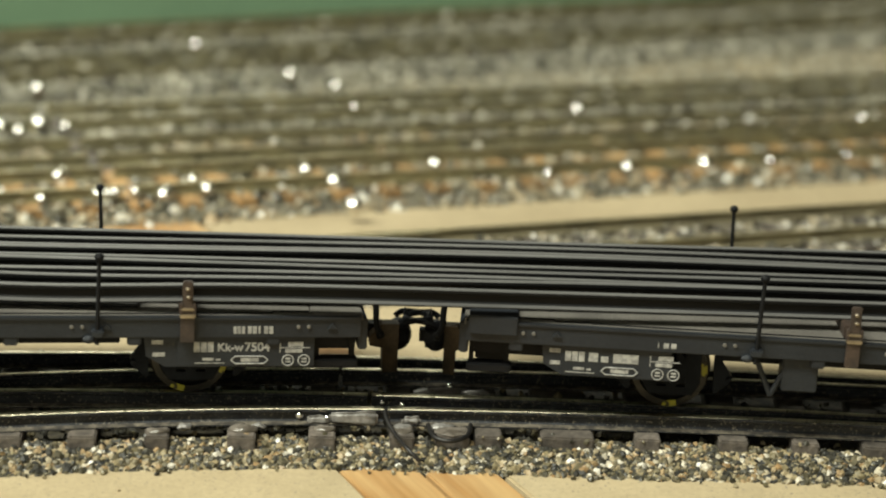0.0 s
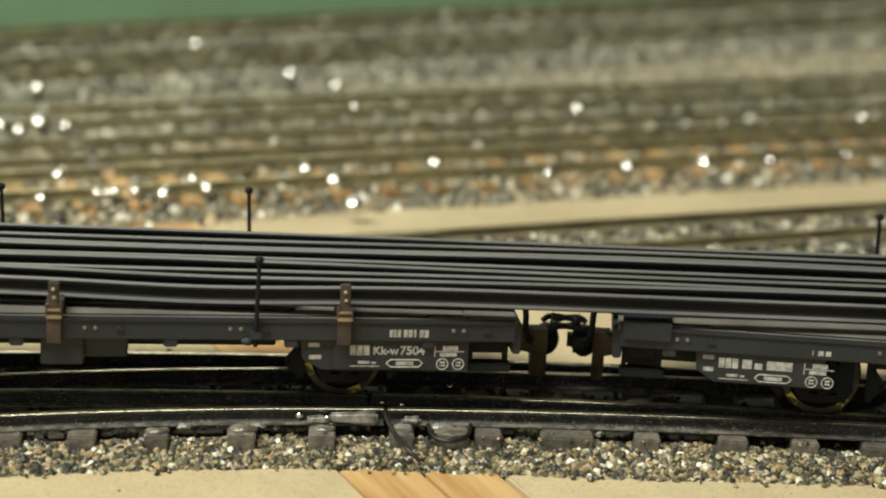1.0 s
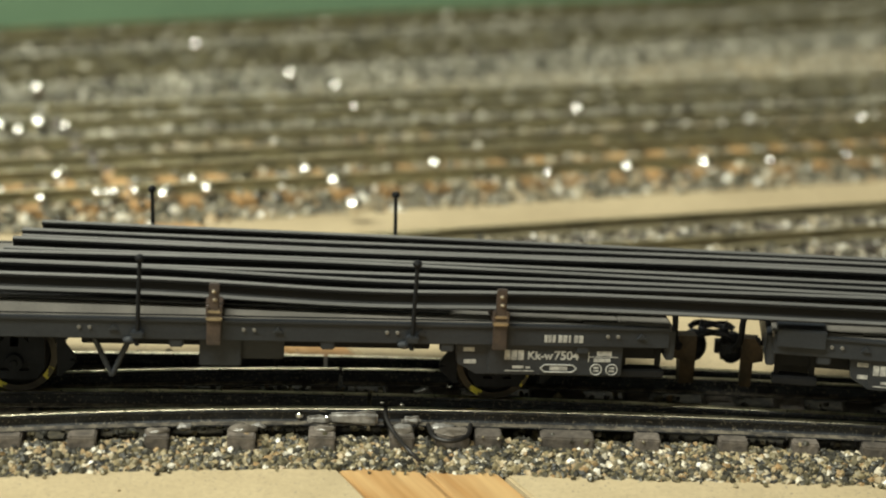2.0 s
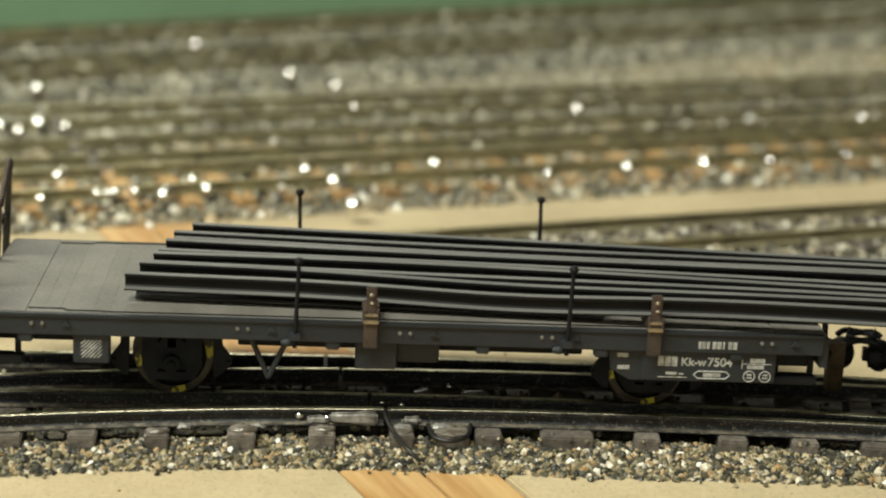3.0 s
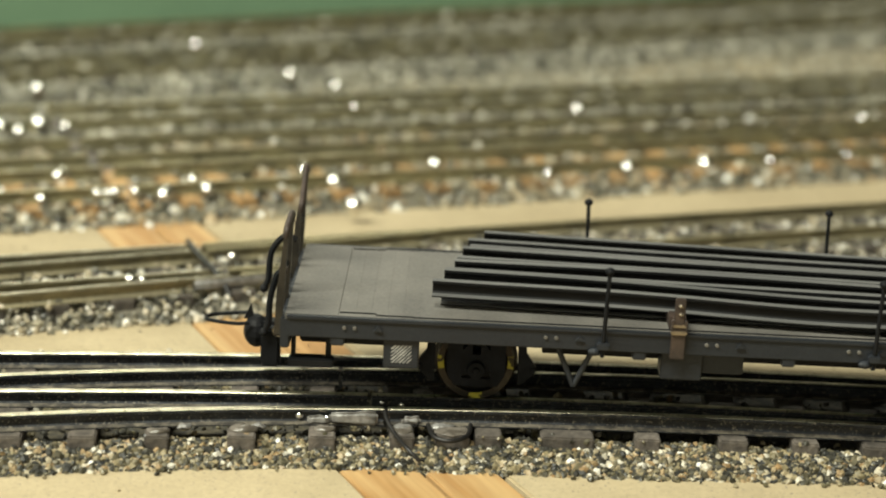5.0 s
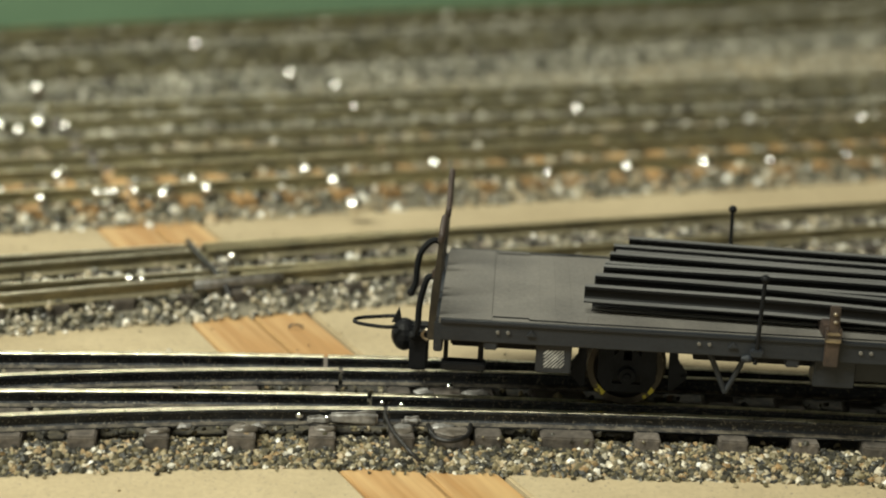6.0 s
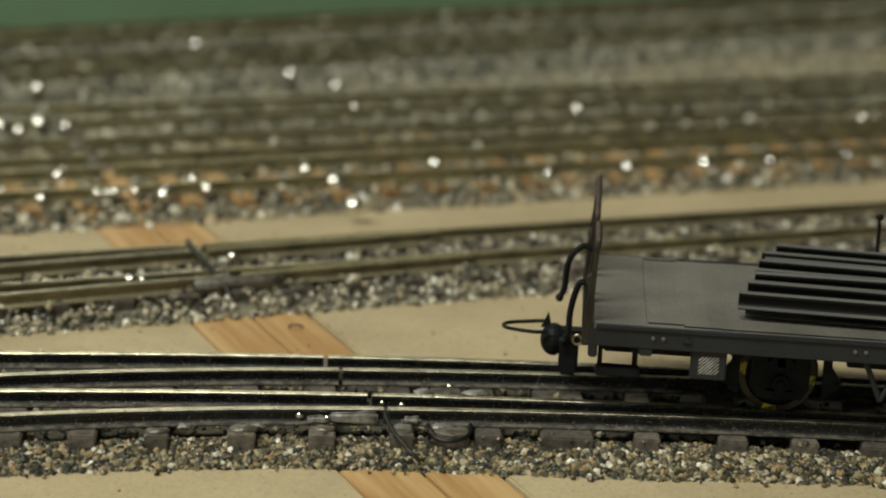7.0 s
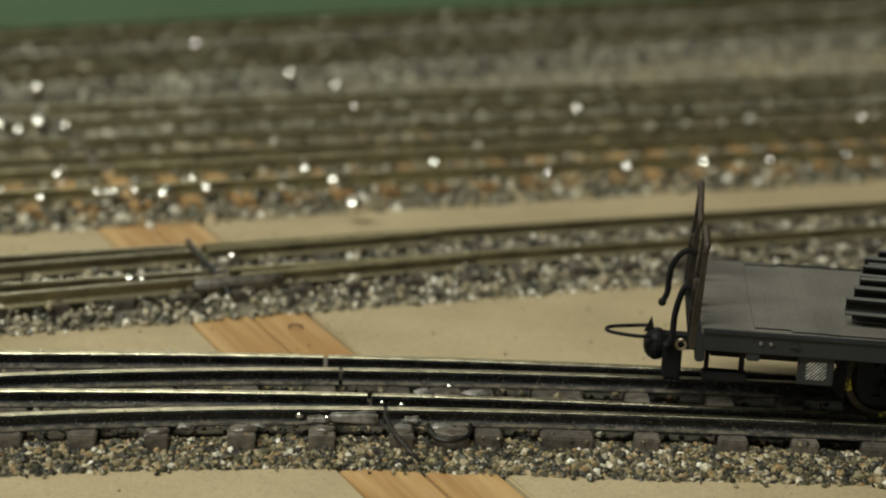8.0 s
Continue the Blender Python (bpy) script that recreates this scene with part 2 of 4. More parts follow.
def slab(name, u0, u1, v0, v1, z0, z1, material, label, category, bevel=0.25):
    bm = box(bmesh.new(), u0, u1, v0, v1, z0, z1, bevel)
    ob = part(name, bm, material)
    ob.matrix_world = Matrix.Rotation(math.atan2(UY, UX), 4, "Z")
    return tagged(ob, label, category, kind="structure")


slab("baseboard", -420, -16.95, -130, 470, BOARD_Z - 12, BOARD_Z, BOARD, "beige chipboard layout board under the tracks", "board")
slab("baseboard", -0.65, 460, -130, 470, BOARD_Z - 12, BOARD_Z, BOARD, "beige chipboard layout board beside the pine strips", "board")
slab("board_end_strip", -16.8, -8.95, -130, 470, BOARD_Z - 12, BOARD_Z, PINE, "orange pine strip along the board joint", "wood strip", 0.15)
slab("board_end_strip", -8.45, -1.35, -130, 470, BOARD_Z - 12, BOARD_Z, PINE, "orange pine strip with a dark seam", "wood strip", 0.15)

# green board behind the tracks
bm = box(bmesh.new(), -600, 600, 0, 6, BOARD_Z, 45)
backdrop = part("backdrop", bm, BACK_GREEN)
backdrop.matrix_world = pose(-0.015, 0.2885, 0, 0, 0, math.degrees(math.atan2(135.0, 202)))
tagged(backdrop, "plain green painted board behind the tracks", "backdrop", kind="structure")

# room round the layout
for nm, a in (("floor", (-1500, 1250, -800, 1600, -780, -760)), ("ceiling", (-1500, 1250, -800, 1600, 1400, 1420)),
              ("wall_west", (-1520, -1500, -800, 1600, -760, 1400)), ("wall_east", (1250, 1270, -800, 1600, -760, 1400)),
              ("wall_south", (-1500, 1250, -820, -800, -760, 1400)), ("wall_north", (-1500, 1250, 1600, 1620, -760, 1400))):
    tagged(part(nm, box(bmesh.new(), *a), FLOOR if nm == "floor" else ROOM), "plain cream painted room surface", nm.split("_")[0], kind="structure")
# trestle legs of the layout
for i, (u, v) in enumerate(((-380, -90), (-380, 430), (420, -90), (420, 430))):
    x, y = uv(u, v)
    leg = part("table_leg", box(bmesh.new(), -20, 20, -20, 20, -760, BOARD_Z - 12, 1), PINE)
    leg.location = (x * MM, y * MM, 0)
    tagged(leg, "square pine leg under the layout board", "leg", group="layout legs")


# ---- tracks ----
def stones(name, spots, size, material, seed, label, lo=0.7, hi=1.45):
    """Loose crushed stones at (x, y, z), joined."""
    rng = np.random.default_rng(seed)
    g = (1 + 5 ** 0.5) / 2
    ico = np.array([(-1, g, 0), (1, g, 0), (-1, -g, 0), (1, -g, 0), (0, -1, g), (0, 1, g), (0, -1, -g), (0, 1, -g), (g, 0, -1), (g, 0, 1), (-g, 0, -1), (-g, 0, 1)]) / np.hypot(1, g)
    tri = np.array([(0, 11, 5), (0, 5, 1), (0, 1, 7), (0, 7, 10), (0, 10, 11), (1, 5, 9), (5, 11, 4), (11, 10, 2), (10, 7, 6), (7, 1, 8), (3, 9, 4), (3, 4, 2), (3, 2, 6), (3, 6, 8), (3, 8, 9), (4, 9, 5), (2, 4, 11), (6, 2, 10), (8, 6, 7), (9, 8, 1)])
    p = np.asarray(spots, float)
    n = len(p)
    q = rng.normal(size=(n, 4))
    q /= np.linalg.norm(q, axis=1)[:, None]
    w, x, y, z = q.T
    rot = np.stack([1 - 2 * (y * y + z * z), 2 * (x * y - z * w), 2 * (x * z + y * w), 2 * (x * y + z * w), 1 - 2 * (x * x + z * z), 2 * (y * z - x * w), 2 * (x * z - y * w), 2 * (y * z + x * w), 1 - 2 * (x * x + y * y)], 1).reshape(n, 3, 3)
    v = ico[None] * rng.uniform(0.68, 1.2, (n, 12, 1)) * rng.uniform(0.6, 1.15, (n, 1, 3))
    v *= (size / 2 * rng.uniform(lo, hi, (n, 1, 1)))
    v = np.einsum("nij,nkj->nki", rot, v) + p[:, None]
    f = (tri[None] + 12 * np.arange(n)[:, None, None]).reshape(-1, 3)
    me = bpy.data.meshes.new(name)
    me.from_pydata((v.reshape(-1, 3) * MM).tolist(), [], f.tolist())
    me.materials.append(material)
    return tagged(new(name, me), label, "ballast", kind="stuff")


def bed_strip(name, line, material, parent, crown=-3.0):
    """line: rows of (centre x, y, side x, side y, near half width, far half width); a low bank."""
    bm = bmesh.new()
    rings = []
    for cx, cy, sx, sy, a, b in line:
        rings.append([bm.verts.new((cx + sx * d, cy + sy * d, z)) for d, z in ((-a, BOARD_Z - 0.3), (-a + 0.5, BOARD_Z + 0.2), (-a + 4, crown), (b - 4, crown), (b - 0.5, BOARD_Z + 0.2), (b, BOARD_Z - 0.3))])
    for p, q in zip(rings, rings[1:]):
        for s in range(5):
            bm.faces.new((p[s], p[s + 1], q[s + 1], q[s]))
    bmesh.ops.recalc_face_normals(bm, faces=bm.faces)
    return part(name, bm, material, parent)


def empty(name, label, category, kind="", group=""):
    return tagged(new(name), label, category, group, kind)


# front turnout
track = empty("track", "narrow gauge turnout with blackened rails on dark sleepers", "track", "structure")
CUT_U = -9.5


def split_line(fn, gap=0.45):
    """The line in two pieces, cut at the board joint."""
    left, right = [], []
    for s in [x for x in np.arange(-210, 270, 2.5)]:
        x, y = fn(s)
        u = x * UX + y * UY
        if u < CUT_U - gap / 2:
            left.append((x, y, 0))
        elif u > CUT_U + gap / 2:
            right.append((x, y, 0))
    def to_cut(a, b, target):
        ua, ub = a[0] * UX + a[1] * UY, b[0] * UX + b[1] * UY
        k = (target - ua) / (ub - ua)
        return (a[0] + (b[0] - a[0]) * k, a[1] + (b[1] - a[1]) * k, 0)
    l2 = left + [to_cut(left[-1], right[0], CUT_U - gap / 2)]
    r2 = [to_cut(left[-1], right[0], CUT_U + gap / 2)] + right
    return l2, r2


for nm, fn in (("far_stock_rail", lambda s: main_offset(s, 6.4)), ("near_blade", lambda s: main_offset(s, -6.4)),
               ("far_blade", lambda s: main_offset(s, 6.4 - max(branch_gap(s), 0.85))), ("near_stock_rail", lambda s: main_offset(s, -6.4 - max(branch_gap(s), 0.85)))):
    for piece in split_line(fn):
        part("rail", sweep_rail(bmesh.new(), piece, head_mat=1, foot_mat=2), [RAIL_STEEL, RAIL_HEAD, RAIL_FOOT], track, smooth=False)

rng = random.Random(4)
# along the line, width, near end
SLEEPER_S = [(-46.85, 3.4, -15.9), (-38.7, 2.95, -15.9), (-30.9, 2.6, -15.8), (-21.65, 3.0, -15.55), (-12.85, 2.85, -15.2), (-4.25, 2.6, -14.7), (1.05, 3.6, -14.3), (5.15, 2.85, -13.95),
             (13.9, 5.7, -13.5), (23.1, 2.7, -13.0), (32.55, 3.1, -12.3), (40.7, 2.85, -11.9)] + [(48.6 + 8.1 * i, 3.0, -11.8) for i in range(10)] + [(-54.6 - 8 * i, 3.0, -16.2) for i in range(4)]
SLEEPER_BOXES = []
for s, w, near in SLEEPER_S:
    far = 11.4
    x, y, th = arc(s)
    tin = s in (-12.85, -4.25, 1.05, -21.65)
    bm = box(bmesh.new(), -w / 2, w / 2, near, far, BOARD_Z - 0.1, -RAIL_H - 0.02, 0.18)
    ob = part("sleeper", bm, SLEEPER, track, "tinned sleeper under the rail joint" if tin else "")
    ob.matrix_local = Matrix.Translation((x * MM, y * MM, 0)) @ Matrix.Rotation(th + radians(rng.uniform(-1, 1)), 4, "Z")
    SLEEPER_BOXES.append((s, w, near, far))

# solder and tin plates at the joint
for s, off, l, w in ((-4.2, -12.1, 2.2, 1.5), (-28, -13.0, 1.6, 1.2), (-20, -12.6, 1.8, 1.2), (0.2, -11.6, 2.6, 1.2), (4.5, -0.5, 3.4, 1.5), (-1.5, -0.6, 2.4, 1.3)):
    x, y = main_offset(s, off)
    bm = ball(bmesh.new(), (0, 0, 0), 1.0, l / 2, w / 2, 0.36, 14)
    for v in bm.verts:
        v.co += Vector((0.3, 0.3, 0.16)) * noise.noise(v.co * 1.6 + Vector((s, off, 0)))
    ob = part("solder_joint", bm, TIN, track, "dull grey solder blob", True)
    ob.location = (x * MM, y * MM, -1.75 * MM)
    ob.rotation_euler = (0, 0, arc(s)[2])


def bank_edge(s):
    """How far the front ballast reaches from the centre line."""
    return float(np.interp(s, (-85, -47, -35, -17, 1, 20, 45, 95), (24.5, 21.1, 19.7, 18.3, 18.6, 18.9, 17.1, 15.5))) + 0.5 * noise.noise(Vector((s * 0.22, 0, 3)))


rows = []
for s in np.arange(-210, 270, 5):
    x, y, th = arc(s)
    rows.append((x, y, -math.sin(th), math.cos(th), bank_edge(s) - 0.5, 12.5))
bed_strip("ballast_bed", rows, BED, track, -3.55)


def ground_profile(d, near, far, slope=0.42, top=1.55):
    """Height of the ballast bank across the track."""
    e = min(d + near, far - d)
    return BOARD_Z + min(max(e, 0) * slope, top)


nrng = np.random.default_rng(11)
spots, grains = [], []
for i in range(44000):
    s = nrng.uniform(-75, 80)
    g = branch_gap(s)
    near, far = bank_edge(s), 12.8
    d = nrng.uniform(-near, far) if i % 5 < 2 else nrng.uniform(-near, -6.4 - g - 0.6)
    on = any(abs(s - a) < w / 2 + 0.15 and n - 0.15 < d < f + 0.2 for a, w, n, f in SLEEPER_BOXES)
    if (on and nrng.uniform() < 0.99) or any(abs(d - r) < 1.0 for r in (6.4, -6.4, 6.4 - g, -6.4 - g)):
        continue
    if d > -6.4 - g and i % 4:
        continue
    x, y = main_offset(s, d)
    z = ground_profile(d, near + nrng.uniform(-0.9, 0.3), far, 0.30, 1.15)
    clump = noise.noise(Vector((s * 0.35, d * 0.5, 7)))
    if on:
        z += 1.3
    (spots if i % 3 else grains).append((x, y, z - 0.34 + 0.35 * max(clump, 0) + nrng.uniform(-0.2, 0.22)))
for i in range(240):
    s = nrng.uniform(-85, 95)
    side = nrng.uniform() < 0.6
    d = -bank_edge(s) + 0.3 - abs(nrng.normal(0, 0.7)) if side else 12.5 + abs(nrng.normal(0, 1.2))
    x, y = main_offset(s, d)
    grains.append((x, y, BOARD_Z + 0.2))
stones("ballast", spots, 0.80, STONE, 5, "mixed grey, tan and black crushed stone ballast", 0.5, 1.65)
stones("ballast", grains, 0.52, STONE_GLUED, 7, "fine glued olive grey stone grains between the stones", 0.5, 1.6)

spots = []
for i in range(120):
    s = nrng.uniform(-85, 95)
    if nrng.uniform() > (0.9 if s < -18 or s > 14 else 0.25):
        continue
    near = bank_edge(s)
    d = -near + nrng.uniform(0.2, 5.5)
    spots.append((*main_offset(s, d), ground_profile(d, near, 13, 0.30, 1.15) + 0.05))
for i in range(26):
    s = nrng.uniform(-58, -30)
    d = 15.5 + abs(nrng.normal(0, 1.3))
    spots.append((*main_offset(s, d), BOARD_Z + 0.3))
stones("pebbles", spots, 0.95, STONE_PALE, 6, "larger cream and white pebbles in the ballast", 0.6, 1.35)

# clear glue swelled over the sleeper ends and the rail foot
for s, l, w, h in ((-30.9, 2.5, 1.7, 0.42), (-21.65, 3.1, 2.0, 0.55), (-12.85, 2.5, 1.8, 0.4), (-4.25, 2.6, 2.2, 0.2), (1.2, 3.9, 3.4, 0.12)):
    x, y = main_offset(s, -6.4 - branch_gap(s) - 2.0)
    bm = ball(bmesh.new(), (0, 0, 0), 1.0, l / 2, w / 2, h, 16)
    for v in bm.verts:
        v.co += Vector((0.25, 0.25, 0.2)) * noise.noise(v.co * 1.4 + Vector((s, 2, 0)))
    ob = part("glue_blob", bm, GLUE, track, "glossy clear glue over a sleeper end", True)
    ob.matrix_local = Matrix.Translation((x * MM, y * MM, -1.75 * MM)) @ Matrix.Rotation(arc(s)[2], 4, "Z")


# tracks further back: centre line y = a + b x, with its own slope
def back_track(a, b, x0, x1, label, seed, near_w, far_w, sleeper_material, branch=None, sleeper_w=3.0, stone=None, gap=False):
    t = empty("track", label, "track", "structure")
    th = math.atan(b)
    c, sn = math.cos(th), math.sin(th)
    r = random.Random(seed)

    def at(q, off):
        return q * c - off * sn, a + q * sn + off * c
    for off in (6.4, -6.4):
        for shift in ((0,) if branch is None else (0, 1)):
            qs = np.arange(x0 / c, x1 / c, 1.0)
            line = []
            for q in qs:
                o = off - (branch(q) if shift else 0)
                line.append((*at(q, o), 0))
            if branch is not None and shift:
                line = [p for p, q in zip(line, qs) if branch(q) > 0.8]
            cut = [p[0] * UX + p[1] * UY for p in line]
            for piece, top in (([p for p, u in zip(line, cut) if u < CUT_U - 0.3], RAIL_HEAD), ([p for p, u in zip(line, cut) if u > CUT_U + 0.3], NICKEL)):
                if len(piece) > 1:
                    part("rail", sweep_rail(bmesh.new(), piece, head_mat=1, foot_mat=2), [SECOND_SIDE, top, SECOND_FOOT] if gap else [NICKEL_SIDE, NICKEL, NICKEL_SIDE], t)
    qq = x0 / c
    boxes = []
    shared = finish(box(bmesh.new(), -sleeper_w / 2, sleeper_w / 2, -11.6, 11.2, BOARD_Z - 0.1, -RAIL_H - 0.02, 0.15), "sleeper", sleeper_material)
    while qq < x1 / c:
        ob = new("sleeper", shared)
        ob.parent = t
        x, y = at(qq, 0)
        ob.matrix_local = Matrix.Translation((x * MM, y * MM, 0)) @ Matrix.Rotation(th + radians(r.uniform(-1.5, 1.5)), 4, "Z")
        boxes.append(qq)
        qq += 8.2 + r.uniform(-0.4, 0.4)
    bed_strip("ballast_bed", [(*at(q, 0), -sn, c, near_w, far_w) for q in np.arange(x0 / c, x1 / c + 5, 10)], BED if stone is STONE_DARK else BED_FAR, t)
    nr = np.random.default_rng(seed)
    sp = []
    n = int((x1 - x0) / c * (near_w + far_w) * (2.0 if gap else 0.85))
    bx = np.array(boxes)
    for i in range(n):
        q, d = nr.uniform(x0 / c, x1 / c), nr.uniform(-near_w - 0.6, far_w)
        over = 0.0
        if -11.8 < d < 11.4 and np.min(np.abs(bx - q)) < sleeper_w / 2 + 0.2:
            if nr.uniform() < (0.86 if sleeper_material is SLEEPER_FAR else 0.6):
                continue
            over = 0.9
        if min(abs(d - 6.4), abs(d + 6.4)) < 0.9:
            continue
        x, y = at(q, d)
        if gap and abs(x * UX + y * UY - CUT_U) < 0.8:
            continue
        sp.append((x, y, ground_profile(d, near_w, far_w) + over + nr.uniform(-0.25, 0.4)))
    stones("ballast", sp, 0.84 if gap else 1.3, stone or STONE_FAR, seed + 1, "grey and tan glued stone ballast with shiny flecks", 0.6, 1.7)
    return t


second_track = back_track(58.9, 0.43, -120, 150, "brass coloured turnout rails on ballast behind the wagons", 21, 14.9, 11.0, SLEEPER, branch=lambda q: max(0.0, 0.9 - 0.055 * q), gap=True, stone=STONE_MID)
back_track(112, 0.45, -140, 190, "brass coloured siding rails on bare wooden sleepers", 31, 15.0, 12.5, SLEEPER_FAR)
back_track(136, 0.45, -150, 200, "brass coloured siding rails on grey ballast", 41, 12.0, 13.0, SLEEPER)
back_track(167, 0.46, -160, 210, "tarnished siding rails on dark grey ballast", 51, 18.0, 22.0, SLEEPER, stone=STONE_DARK)
back_track(236, 0.67, -190, 200, "tarnished far siding rails on dark ballast", 61, 22.0, 18.0, SLEEPER, stone=STONE_DARK)
back_track(279, 0.64, -200, 200, "tarnished rearmost siding rails below the green board", 71, 18.0, 14.0, SLEEPER, stone=STONE_DARK)


def solder(px, py, z, size, tilt):
    """A smooth solder ball, tilted to mirror a lamp as a glint."""
    bm = ball(bmesh.new(), (0, 0, 0), 1.0, size * 1.1, size, size * 0.85, 20)
    ob = part("solder_joint", bm, SHINY, None, "", True)
    ob.matrix_world = pose(px * MM, py * MM, z * MM, tilt, 0, -15)
    return tagged(ob, "bright solder ball that mirrors the lamp as a glint", "solder joint", group="solder joints")


# bright balls added among the back tracks only to give glints
GLINT_SPOTS = ((-57, 220), (-33, 189), (-23, 179), (-80, 160), (-73, 130), (-61, 92), (-61, 77), (-43, 84), (-37, 87), (-23, 103), (-18, 97), (-18, 158), (-2, 113), (17, 110), (25, 166), (45, 123), (57, 128), (82, 172), (72, 136), (31, 117), (-14, 82), (-48, 84), (-52, 82), (-29, 50))
for x, y, z, q in ((-14.6, -12.3, -0.85, 0.45), (-11.6, -12.3, -1.0, 0.34), (-40.5, 34.0, -0.5, 0.75), (-39.0, 34.6, -0.6, 0.55), (-5.9, -7.0, -0.9, 0.30), (-3.7, -7.4, -0.9, 0.35), (1.5, -0.6, -0.9, 0.35)):
    solder(x, y, z, q, 39)
for i, (x, y) in enumerate(GLINT_SPOTS):
    solder(x, y, -1.2, (1.4, 0.9, 1.15, 0.75, 1.25)[i % 5], 39 + 4 * (i % 4 - 1.5))

# further balls added for glints, raised clear of the stones
for x, y, q in ((-72, 127, 1.6), (-78, 123, 1.4), (-74, 120, 1.1), (-67, 125, 0.9), (-40, 91, 0.8), (-53, 79, 0.8), (-50.5, 80, 0.8), (-33, 186, 1.3), (-79, 158, 1.4), (-43, 80, 1.1), (-37, 85, 1.1), (-61, 89, 0.9), (-23, 101, 1.1)):
    solder(x, y, -0.5, q, 39)

# gravel added to darken the far band of board, where less light falls
nrng = np.random.default_rng(91)
sp = []
for i in range(9000):
    x = nrng.uniform(-60, 190)
    lo, hi = 183 + 0.46 * x + 8, 232 + 0.67 * x - 20
    y = nrng.uniform(lo - 3, hi + 3)
    if hi > lo and nrng.uniform() < 0.75:
        sp.append((x, y, BOARD_Z + 0.2))
stones("gravel", sp, 0.95, STONE_DARK, 92, "loose grey gravel added to darken the far board", 0.5, 1.4)

sp = []
for i in range(420):
    x, y = nrng.uniform(-90, 110), nrng.uniform(-48, 75)
    if not -27 < y - 0.02 * x < 16:
        sp.append((x, y, BOARD_Z + 0.05))
stones("grit", sp, 0.34, STONE, 93, "fine dark grit scattered on the boards", 0.4, 1.6)

# black tubes stand for the dark board-joint crack; plate loop at the front joint
BLACK_LINE = mat("black_line", (0.015, 0.014, 0.014), 0.45)
for label, pts, rad in (("thin black tube drawn for the dark crack in the board joint", [(-5.5, -11.1, -0.3), (-5.1, -12.8, -0.8), (-4.1, -15.0, -1.6), (-2.7, -18.2, -1.9), (-1.3, -18.9, -3.0)], 0.23),
                        ("thin black tube drawn for the dark crack across the second track", [(-35.4, 51.2, 0.4), (-33.0, 44.7, 0.2), (-30.4, 38.0, 0.5), (-28.7, 36.3, -0.8), (-27.3, 34.1, -2.4)], 0.36),
                        ("small black tube loop under the rail", [(-0.7, -11.7, -1.5), (-0.0, -14.4, -1.8), (1.7, -15.3, -1.9), (3.5, -13.8, -1.8), (3.9, -11.1, -1.5)], 0.25)):
    tagged(part("wire", tube(bmesh.new(), pts, rad), BLACK_LINE, None, "", True), label, "wire")
for s, off, l, h in ((-9.6, -0.75, 5.2, 1.5), (-13.4, -0.55, 2.6, 1.0), (-3.2, -0.62, 2.0, 1.0)):
    x, y = main_offset(s, -6.4 - branch_gap(s) + off)
    bm = box(bmesh.new(), -l / 2, l / 2, -0.35, 0.3, -1.75, -1.75 + h, 0.25)
    bmesh.ops.subdivide_edges(bm, edges=bm.edges, cuts=3, use_grid_fill=True)
    for v in bm.verts:
        v.co += Vector((0.1, 0.22, 0.2)) * noise.noise(v.co * 1.2 + Vector((s, 0, 0)))
    ob = part("rail_joiner", bm, TIN, track, "grey soldered rail joiner", True)
    ob.matrix_local = Matrix.Translation((x * MM, y * MM, 0)) @ Matrix.Rotation(arc(s)[2], 4, "Z")

th = math.atan(0.43)
q = -33.0
off = -6.4 - (0.9 - 0.055 * q) - 0.55
bm = box(bmesh.new(), -6.4, 6.0, -0.45, 0.4, -1.7, -0.25, 0.25)
bmesh.ops.subdivide_edges(bm, edges=bm.edges, cuts=3, use_grid_fill=True)
for v in bm.verts:
    v.co += Vector((0.1, 0.25, 0.2)) * noise.noise(v.co * 0.9)
ob = part("rail_joiner", bm, TIN, second_track, "grey soldered joiner at the cut rail", True)
ob.matrix_local = Matrix.Translation(((q * math.cos(th) - off * math.sin(th)) * MM, (58.9 + q * math.sin(th) + off * math.cos(th)) * MM, 0)) @ Matrix.Rotation(th + 0.05, 4, "Z")

# wire staple lying on the pine strip
ob = part("staple", tube(bmesh.new(), [(-0.8, 0, 0.05), (-0.75, 0.1, 0.45), (0, 0.1, 0.55), (0.75, 0.1, 0.45), (0.8, 0, 0.05)], 0.12), RAIL_STEEL, None, "", True)
ob.matrix_world = pose(-18.3 * MM, 27.9 * MM, BOARD_Z * MM, 0, 0, 5)
tagged(ob, "small dark wire staple on the pine strip", "staple")

